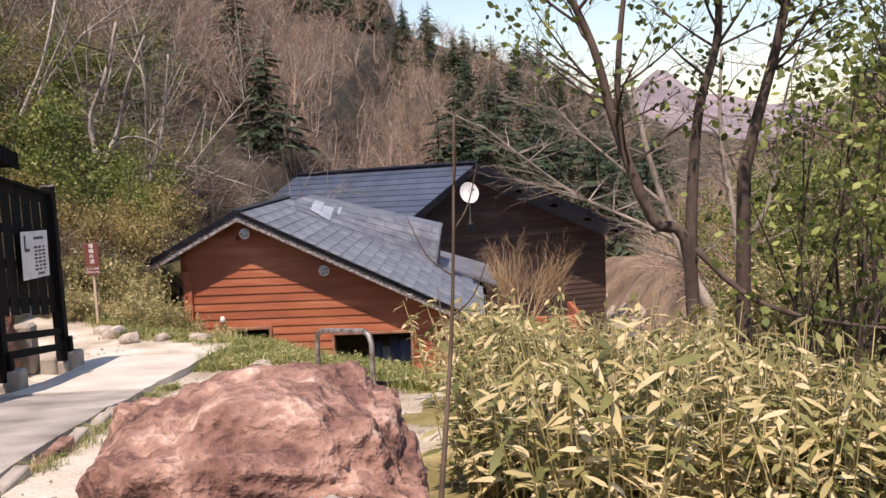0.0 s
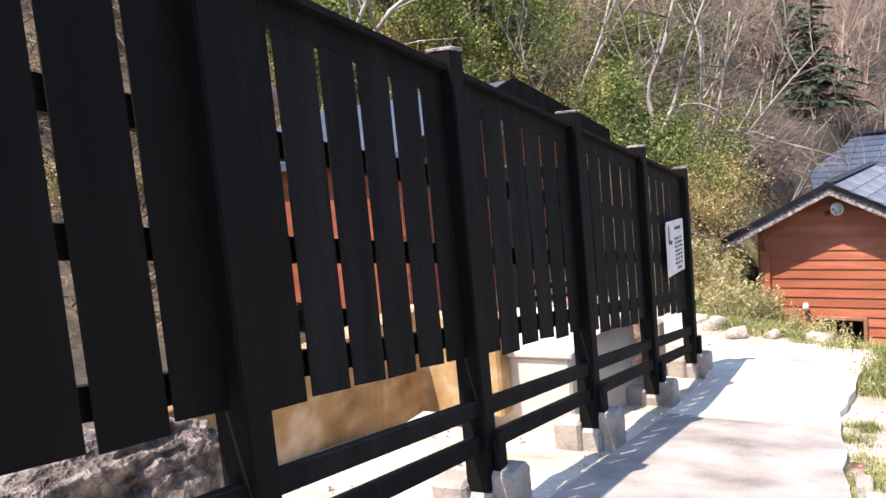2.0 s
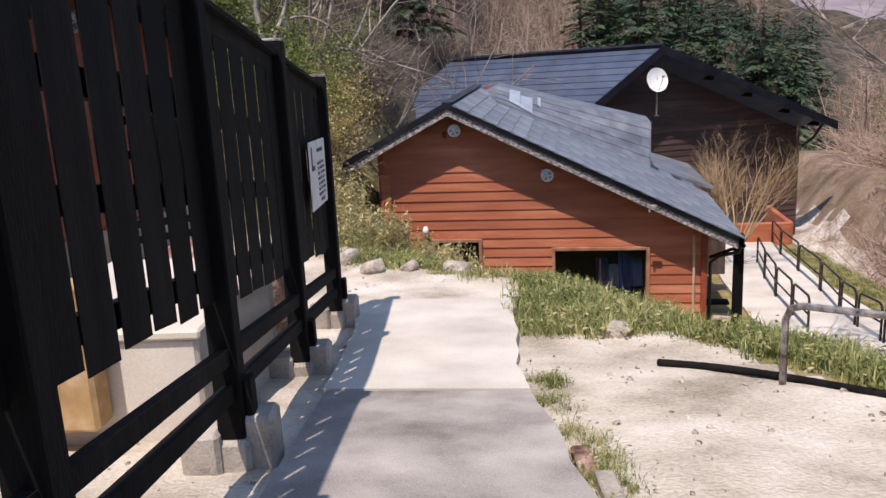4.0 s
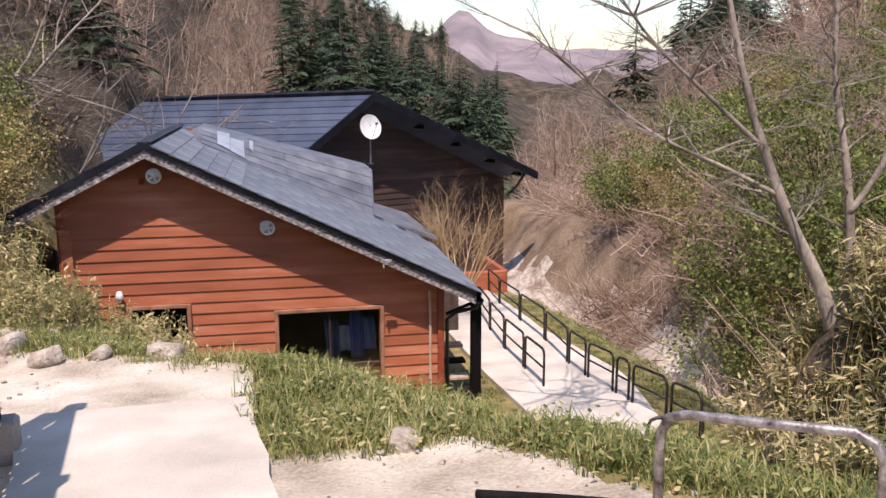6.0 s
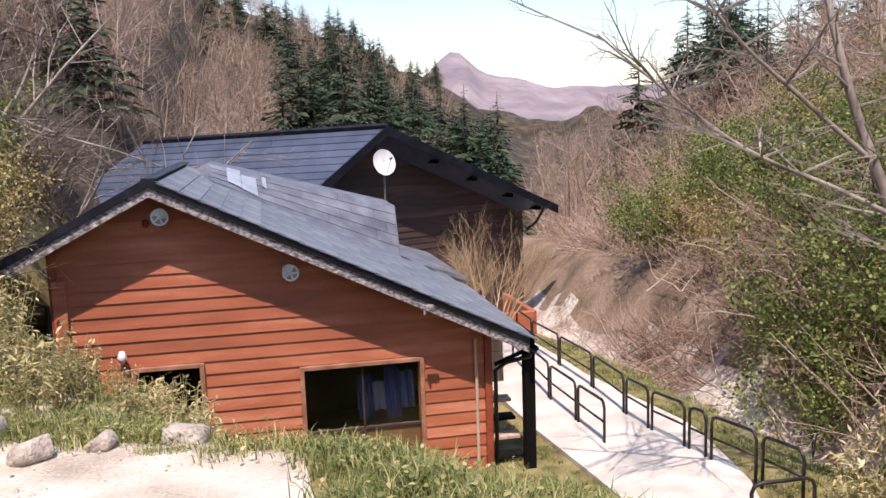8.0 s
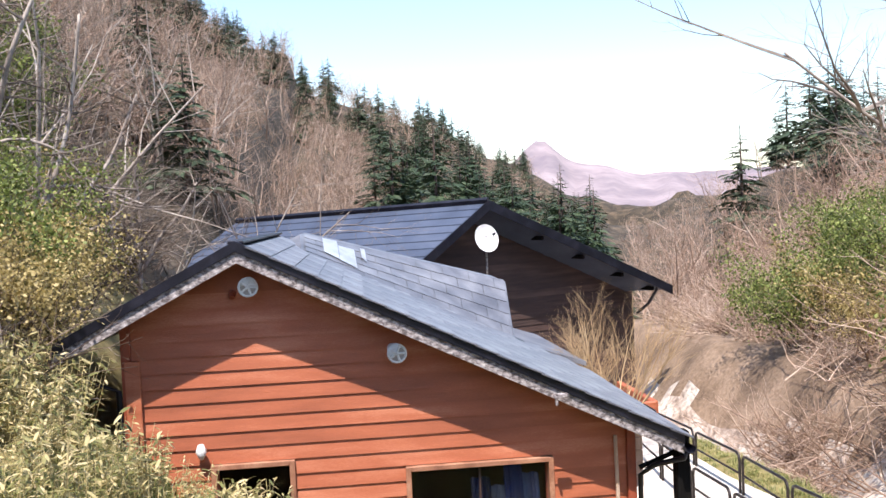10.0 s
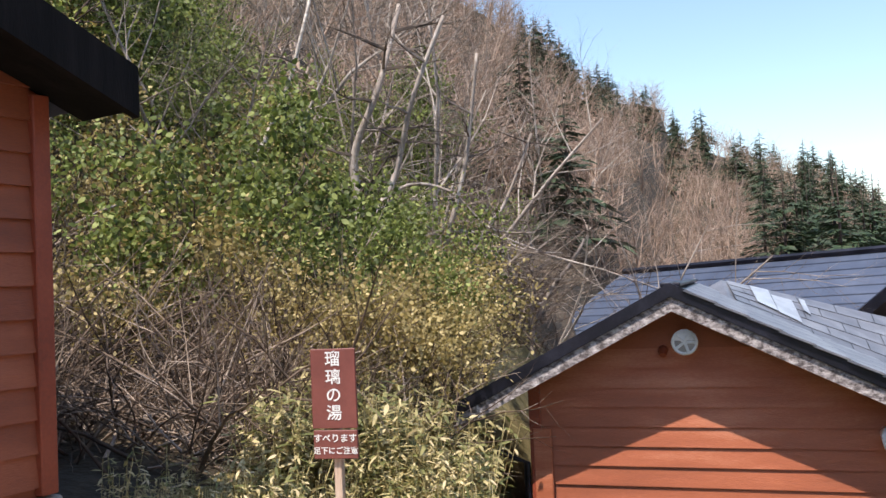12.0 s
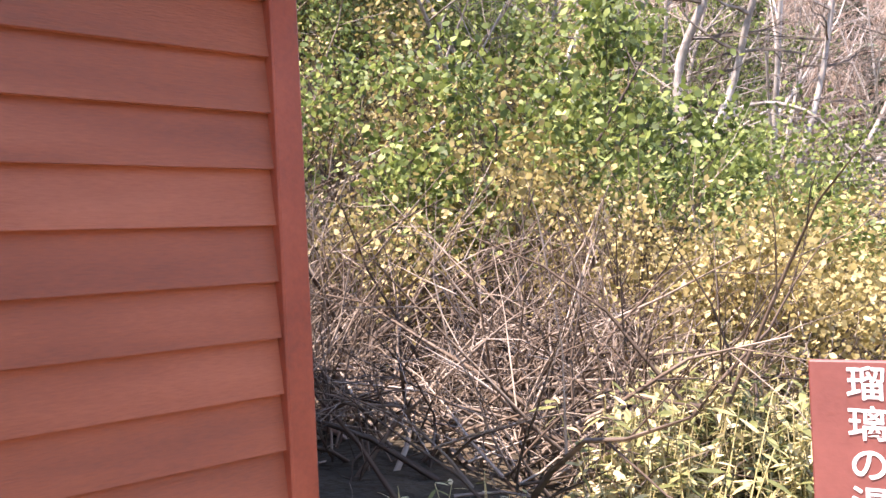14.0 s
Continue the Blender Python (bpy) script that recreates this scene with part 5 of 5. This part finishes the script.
for k in range(520):  # beside the lower path
    y = rng.uniform(13.2, 25.0)
    x = rng.uniform(2.95, 4.3) + lerp_table(y, [(13, 0.1), (15, 0.35), (17.3, 0.6), (21, 0.4), (30, 1.0)]) if k % 3 else rng.uniform(0.4, 1.3)
    if k % 3 == 0 and y > 18.5:
        continue
    turf.put(rng.randrange(5), x, y, ground_z(x, y), rng.uniform(0.5, 1.3), rng.uniform(0, 6.28))
stuff("bank_grass", "green and straw-coloured grass and weeds on the bank", "grass", turf, GRASS)


# ---- trees beside the stream and the bamboo ----
def bamboo_side_tree():
    g = random.Random(61)
    k = 1.22
    x0, y0 = 2.3, 7.9
    gz = ground_z(x0, y0)
    t = thing("forked_tree", "dark forked tree with sparse new leaves above the bamboo", "tree", pose(x0, y0, 0))
    s, lf, tw, tips = Shape(), Shape(), Shape(), []
    z = 0.55
    stems = [[(0, 0, gz - 0.2), (0, 0, z - 0.1), (-0.35, 0, z + 0.35), (-0.65, 0.1, 1.75), (-0.85, 0.1, 2.5), (-1.2, 0.1, 3.3), (-1.4, 0, 4.0)],
             [(0, 0, z - 0.1), (0.05, 0.1, z + 0.6), (0.12, 0.1, 1.9), (0.3, 0.1, 2.6), (0.25, 0, 3.6), (0.4, 0, 4.4)],
             [(0.62, 0.3, gz - 0.2), (0.6, 0.3, z + 0.3), (0.66, 0.3, 1.5), (0.9, 0.3, 2.4), (1.1, 0.2, 3.4), (1.5, 0.2, 4.4)],
             [(-0.65, 0.1, 1.75), (-0.6, 0.1, 2.6), (-0.45, 0.2, 3.6), (-0.4, 0.2, 4.3)],
             [(0.05, 0, z + 0.05), (0.5, -0.3, 0.15), (1.2, -0.5, -0.05), (2.2, -0.7, -0.15)]]
    for pts, r in zip(stems, (0.072, 0.062, 0.08, 0.035, 0.035)):
        line = limb(s, pts, r, r * 0.3)
        if pts is not stems[4]:
            twigged(tw, tips, g, line, 17, 1.1, 0.018, [(5, 0.5, 0.8, 4, 0.18, 0.05), (4, 0.6, 0.8, 3, 0.2, 0.05), (0, 0, 0, 3, 0.2, 0.0)], 0.45)
    leaves(lf, tips, g, 2, 0.075, 0.1)
    part("trunk", s, BARK_DARK, t, "", True)
    part("crown", tw, BARK_DARK, t)
    part("foliage", lf, LEAF_GREEN, t)
    # pale bare sapling behind it
    w, _ = tree_shapes(63, 5, 2.6, (-0.55, 0.1), THIN, girth=0.035, splay=0.5)
    b = planted("bare_sapling", "pale bare many-stemmed sapling leaning over the bamboo", w, None, BARK_GREY, None)
    b.matrix_basis = pose(2.3, 9.0, ground_z(2.3, 9.0))
    w, l = tree_shapes(64, 5, 4.4, (0.1, 0.1), THIN, 7, 0.095, 0.045, 0.4)
    for x, y, sz in ((3.8, 9.2, 1.0), (4.9, 7.6, 1.1), (3.3, 7.2, 0.85), (6.4, 8.6, 1.2), (5.4, 6.4, 1.0)):
        if x == 3.8:
            src = b = planted("young_tree", "slender young tree in fresh green leaf", w, l, BARK_DARK, LEAF_GREEN, "young trees by the bamboo")
        else:
            b = copy_thing(src, Matrix())
        b.matrix_basis = pose(x, y, ground_z(x, y), 0, 0, x * 70)
        b.scale = (sz, sz, sz)
    # upright stem beside the boulder
    t = thing("plant_stem", "single upright brown woody stem beside the boulder", "sapling", pose(0.02, 2.62, 0))
    s, tw = Shape(), Shape()
    line = limb(s, [(-0.08, 0, ground_z(0, 2.6)), (-0.05, 0, 0.6), (0.0, 0.02, 1.1), (0.03, 0.03, 1.72)], 0.013, 0.003, 5)
    for k in range(7):
        p = line[-1 - k]
        a = k * 2.4
        limb(tw, [p, p + Vector((math.cos(a) * 0.08, math.sin(a) * 0.08, 0.07)), p + Vector((math.cos(a) * 0.14, math.sin(a) * 0.14, 0.2))], 0.004, 0.0015, 4)
    part("stem", s, TWIG, t, "", True)
    part("twig_tuft", tw, TWIG, t)


bamboo_side_tree()


def stream_tree():
    g = random.Random(66)
    t = thing("leaning_tree", "pale bare tree leaning over the stream", "tree", pose(4.3, 13.0, 0))
    s, tw, tips = Shape(), Shape(), []
    gz = ground_z(4.3, 13.0)
    stems = [[(0, 0, gz - 0.2), (-0.2, 0.1, -1.0), (-0.5, 0.3, -0.3), (-0.75, 0.6, 0.6), (-1.0, 0.8, 1.6), (-1.2, 1.0, 2.8)],
             [(-0.55, 0.4, 0.0), (-1.2, 0.6, 0.35), (-2.1, 0.9, 0.8), (-3.0, 1.1, 1.5), (-3.6, 1.2, 2.0)],
             [(-0.75, 0.6, 0.6), (-1.5, 0.8, 1.3), (-2.2, 1.0, 2.0), (-2.8, 1.2, 2.9)],
             [(0.1, 0, gz - 0.2), (0.3, 0.2, -0.8), (0.3, 0.4, 0.3), (0.15, 0.6, 1.6), (0.2, 0.7, 3.0)],
             [(0.3, 0.3, -0.2), (0.8, 0.3, 0.6), (1.0, 0.4, 1.8), (1.3, 0.4, 3.0)]]
    for pts, r in zip(stems, (0.11, 0.034, 0.034, 0.08, 0.045)):
        line = limb(s, pts, r, r * 0.25)
        twigged(tw, tips, g, line, 22, 1.4, 0.016, [(6, 0.5, 0.8, 4, 0.15, 0.02), (5, 0.6, 0.8, 3, 0.2, 0.03), (0, 0, 0, 3, 0.2, 0.0)], 0.35, 0.3)
    part("trunk", s, BARK_GREY, t, "", True)
    part("crown", tw, BARK_GREY, t)


stream_tree()


def twig_bush():
    w, l = tree_shapes(71, 16, 1.5, (0.05, 0), [(9, 0.5, 0.8, 4, 0.12, 0.1), (8, 0.5, 0.7, 3, 0.14, 0.1), (6, 0.5, 0.7, 3, 0.16, 0.08), (0, 0, 0, 3, 0.15, 0.05)], 0, 0.05, 0.02, 0.62)
    b = planted("twiggy_bush", "tan bush of upright bare twigs before the lodge", w, l, material("tan_twigs", [srgb(140, 112, 80), srgb(176, 148, 112), srgb(204, 180, 144)], 2, 12, 0, 0.9), LEAF_YELLOW, "", "shrub")
    b.matrix_basis = pose(2.0, 22.6, -2.9)
    b.scale = (1.45, 1.2, 1.5)


twig_bush()


# ---- rails ----
def hoop(s, p, q, tall, r, bars=1):
    """A tube bent to two legs with rounded shoulders, and bars between them."""
    p, q = Vector(p), Vector(q)
    d = (q - p)
    flat = Vector((d.x, d.y, 0)).normalized()
    up, c = Vector((0, 0, tall)), 0.1
    s.tube([p - Vector((0, 0, 0.1)), p + up - Vector((0, 0, c)), p + up - Vector((0, 0, c * 0.3)) + flat * c * 0.3, p + up + flat * c, q + up - flat * c, q + up - Vector((0, 0, c * 0.3)) - flat * c * 0.3, q + up - Vector((0, 0, c)), q - Vector((0, 0, 0.1))], r, 8)
    for k in range(bars):
        z = Vector((0, 0, tall * (k + 1) / (bars + 1)))
        s.tube([p + z, q + z], r * 0.8, 6)


def low_z(y):
    return lerp_table(y, LOW_Z) + 0.08


def hoop_rail(x0, y0, x1, y1):
    t = thing("hoop_rail", "dark bronze steel hoop rail beside the lower path", "railing", pose(x0, y0, low_z(y0)), "rails of the lower path")
    s = Shape()
    hoop(s, (0, 0, 0), (x1 - x0, y1 - y0, low_z(y1) - low_z(y0)), 0.62, 0.022)
    part("hoop", s, RAIL_STEEL, t, "", True)


right_row = [(3.25, 14.1), (3.16, 14.9), (3.02, 15.85), (2.98, 16.35), (2.9, 17.3), (2.92, 18.2), (3.1, 19.9), (3.2, 21.8), (3.4, 24.0), (3.7, 26.0)]
for (xa, ya), (xb, yb) in zip(right_row, right_row[1:]):
    d = Vector((xb - xa, yb - ya)).normalized() * 0.06
    hoop_rail(xa + d.x, ya + d.y, xb - d.x, yb - d.y)
left_row = [(2.0, 16.9), (2.05, 18.1), (2.12, 19.5), (2.3, 21.1), (2.6, 23.0)]
for (xa, ya), (xb, yb) in zip(left_row, left_row[1:]):
    d = Vector((xb - xa, yb - ya)).normalized() * 0.06
    hoop_rail(xa + d.x, ya + d.y, xb - d.x, yb - d.y)
hoop_rail(2.12, 13.5, 2.85, 13.45)


def upper_rail():
    t = thing("pipe_rail", "worn grey bent-pipe rail at the ledge's edge", "railing", pose(-1.11, 7.2, 0))
    s = Shape()
    hoop(s, (0, 0, -0.44), (0.52, -0.62, -0.36), 0.58, 0.021, 0)
    part("hoop", s, GALV, t, "", True)
    t = thing("water_pipe", "black pipe lying along the ledge's edge", "pipe", pose(0, 0, 0))
    s = Shape()
    pts = [(-1.72, 7.75), (-1.4, 7.5), (-1.08, 7.28), (-0.55, 6.75), (0.1, 6.2), (0.8, 5.9)]
    limb(s, [(x, y, ground_z(x, y) + 0.025) for x, y in pts], 0.024, 0.024, 8)
    part("pipe", s, BLACK_WOOD, t, "", True)


upper_rail()


# ---- behind the fence ----
def yard():
    wall_mat = material("stained_concrete", [srgb(120, 92, 56), srgb(172, 140, 98), srgb(214, 196, 170)], 2.4, 9, 0.5, 0.9)
    t = thing("retaining_wall", "low stained concrete wall behind the fence", "wall", pose(-5.05, 4.0, 0, 0, 0, 3))
    s = Shape()
    s.box((0, -0.3, 0.35), (0.18, 4.6, 0.75), 0.02)
    s.box((0.35, 1.95, 0.32), (0.7, 0.16, 0.7), 0.02)
    part("wall_body", s, wall_mat, t)
    t = thing("concrete_tank", "pale square concrete tank with a rough rim", "tank", pose(-4.55, 6.75, 0, 0, 0, 4))
    s = Shape()
    s.box((0, 0, -0.02), (0.95, 1.35, 0.75), 0.02)
    part("tank_body", s, CONCRETE_NEW, t)
    s = Shape()
    s.box((0, 0, 0.375), (1.0, 1.4, 0.05), 0.015)
    part("rim", s, CONCRETE_NEW, t)
    for k, (x, y, w, hh) in enumerate(((-4.35, 7.75, 0.24, 0.85), (-4.45, 8.9, 0.2, 0.55))):
        t = thing("stone_pillar", "grey concrete pillar with a crumbling stone top", "pillar", pose(x, y, lerp_table(y, PATH_Z)), "yard pillars")
        s = Shape()
        s.box((0, 0, hh / 2), (w, w, hh), 0.03)
        part("shaft", s, CONCRETE_BLOCK, t)
    boulder("rubble_rock", "rough reddish rubble rock behind the fence", pose(-4.6, 2.7, 0.42, 0, 0, 10), (0.35, 0.85, 0.42), 5.2, material("crusted_rock", [srgb(40, 34, 33), srgb(92, 82, 78), srgb(150, 138, 132), srgb(190, 178, 170)], 7, 30, 1.0, 0.95, dist=0.12), 6)
    boulder("rubble_rock", "reddish rough rock behind the fence", pose(-4.9, 8.6, -0.15, 0, 0, 60), (0.35, 0.45, 0.4), 6.2, ROCK_RED, 4)
    boulder("earth_heap", "orange stained rock behind the fence", pose(-4.75, 8.05, -0.2, 0, 0, 10), (0.28, 0.3, 0.38), 7.7, material("orange_earth", [srgb(120, 62, 28), srgb(160, 90, 44), srgb(190, 124, 74)], 4, 40, 0.9, 0.95), 4)


yard()

# loose stones on the ledge
g = random.Random(88)
stone_at = [(-1.9, 8.6, 0.1), (-4.3, 11.4, 0.13), (-4.7, 11.9, 0.16), (-3.9, 11.5, 0.1), (-5.0, 12.3, 0.12), (-2.2, 11.2, 0.12), (-3.4, 11.6, 0.15)]
for x, y, r in stone_at:
    boulder("stone", "pale loose stone beside the path", pose(x, y, ground_z(x, y) + r * 0.3, g.uniform(0, 40), 0, g.uniform(0, 360)), (r, r * 0.8, r * 0.6), x * 3, ROCK_PALE, 3)
pebble = Shape()
pebble.box((0, 0, 0), (1, 0.8, 0.6), 0.3)
peb = Scatter([pebble])
for k in range(1500):
    y = g.uniform(2.5, 12.5)
    x = g.uniform(-5.6, 0.2)
    if fence_x(y) + 0.2 < x < path_right(y) + 0.03 and y < 10.8 or x > lerp_table(y, EDGE_TOP):
        continue
    peb.put(0, x, y, ground_z(x, y) + 0.004, 0.008 + 0.035 * g.random() ** 3, g.uniform(0, 6.28), g.uniform(0, 0.5), g.uniform(0, 6.28))
stuff("ledge_pebbles", "small pale stones strewn over the gravel ledge", "gravel", peb, ROCK_PALE)


# kerb of reddish stone along the old path
def kerb():
    g2 = random.Random(12)
    y = 1.6
    t = thing("path_kerb", "broken reddish stone kerb along the path", "kerb", kind="structure")
    while y < 5.6:
        l = g2.uniform(0.35, 0.6)
        s = Shape()
        x = path_right(y + l / 2) + 0.07
        z = ground_z(x, y + l / 2)
        s.box((x, y + l / 2, z - 0.005), (0.075, l - 0.015, 0.08), 0.008, Matrix.Rotation(0.11 + g2.uniform(-0.03, 0.03), 4, "Z"))
        part("kerb_stone", s, CONCRETE_BLOCK if g2.random() < 0.6 else ROCK_RED, t)
        y += l


kerb()


# ---- satellite dish ----
def dish():
    t = thing("satellite_dish", "white satellite dish on a grey pole before the lodge gable", "satellite dish", pose(0.96, 28.75, 0.0))
    s = Shape()
    n = Vector((0.35, -1, 0.3)).normalized()
    c = Vector((0, -0.1, 0.15))
    u = Vector((0, 0, 1)).cross(n).normalized()
    w = n.cross(u)
    rings, seg = 5, 28
    for r in range(rings + 1):
        for k in range(seg):
            a = 2 * math.pi * k / seg
            rr = 0.36 * r / rings
            s.v.append(tuple(c + (u * math.cos(a) * 0.93 + w * math.sin(a)) * rr - n * 0.09 * (1 - (r / rings) ** 2)))
    for r in range(rings):
        for k in range(seg):
            q = (k + 1) % seg
            s.f.append((r * seg + k, r * seg + q, (r + 1) * seg + q, (r + 1) * seg + k))
            s.s.append(0)
    part("reflector", s, WHITE, t, "", True)
    s = Shape()
    s.tube([(0, 0.02, -1.05), (0, 0.02, 0.2)], 0.026, 8)
    part("pole", s, GALV, t)
    s = Shape()
    s.box((0, 0.05, -1.0), (0.22, 0.16, 0.2), 0.02)
    s.box((0, 0.95, -1.0), (0.06, 1.8, 0.06), 0.008)
    part("wall_bracket", s, DARK_METAL, t, "dark bracket reaching back to the gable wall")
    s = Shape()
    s.tube([c - w * 0.33, c + n * 0.34 - w * 0.06, c + n * 0.36], [0.008, 0.008, 0.008], 6)
    s.tube([c + n * 0.34, c + n * 0.42], [0.03, 0.026], 8)
    part("feed_arm", s, DARK_METAL, t)


dish()


# ---- writing on the signs ----
def text_mesh(name, body, size, mat, parent, at, label="", spacing=1.0):
    cu = bpy.data.curves.new(name, "FONT")
    cu.body, cu.size, cu.align_x, cu.align_y, cu.extrude, cu.space_line, cu.offset = body, size, "CENTER", "CENTER", 0.001, spacing, size * 0.009
    cu.materials.append(mat)
    ob = new(name, cu)
    ob.parent = parent
    ob.matrix_basis = at
    return tagged(ob, label)


sign = next(o for o in scene.objects if o.name == "name_sign")
board = next(o for o in sign.children if o.name.startswith("name_board"))
warn = next(o for o in sign.children if o.name.startswith("warning_board"))
for k, ch in enumerate("\u7460\u7483\u306e\u6e6f"):
    text_mesh("lettering", ch, 0.072, WHITE, board, pose(0, -0.0105, 0.382 - 0.079 * k, 90, 0, 0))
text_mesh("lettering", "\u3059\u3079\u308a\u307e\u3059", 0.040, WHITE, warn, pose(0, -0.0105, 0.036, 90, 0, 0))
text_mesh("lettering", "\u8db3\u4e0b\u306b\u3054\u6ce8\u610f", 0.034, WHITE, warn, pose(0, -0.0105, -0.018, 90, 0, 0))


def notice():
    """A sheet held to the last fence boards, its top edge running on the level while the fence falls."""
    ink = material("print_ink", [srgb(60, 64, 72), srgb(80, 84, 92)], 5, 50, 0, 0.8)
    c = FENCE_AT + FENCE_RUN * 4.2
    t = thing("notice_board", "tilted white notice with dark print hung on the fence", "notice", pose(c.x + 0.05, c.y, 0.765, 0, 0, 90 + 6.3))
    lean = Matrix.Rotation(0.06, 4, "Y")
    s = Shape()
    s.box((0, 0, 0), (0.70, 0.008, 0.46), 0.002, lean)
    part("sheet", s, WHITE, t)
    for w, hh, z, x in ((0.04, 0.15, 0.12, -0.27), (0.12, 0.03, 0.05, -0.22), (0.26, 0.025, 0.16, 0.09), (0.16, 0.02, -0.19, 0.12)):
        s = Shape()
        p = lean @ Vector((x, -0.006, z))
        s.box(p, (w, 0.002, hh), 0, lean)
        part("print_bar", s, ink, t)
    for k in range(7):  # dense small print
        for j in range(3):
            s = Shape()
            p = lean @ Vector((0.0 + 0.11 * j, -0.006, 0.07 - 0.036 * k))
            s.box(p, (0.09 - 0.02 * ((k * 2 + j) % 3), 0.002, 0.02), 0, lean)
            part("print_bar", s, ink, t)


notice()
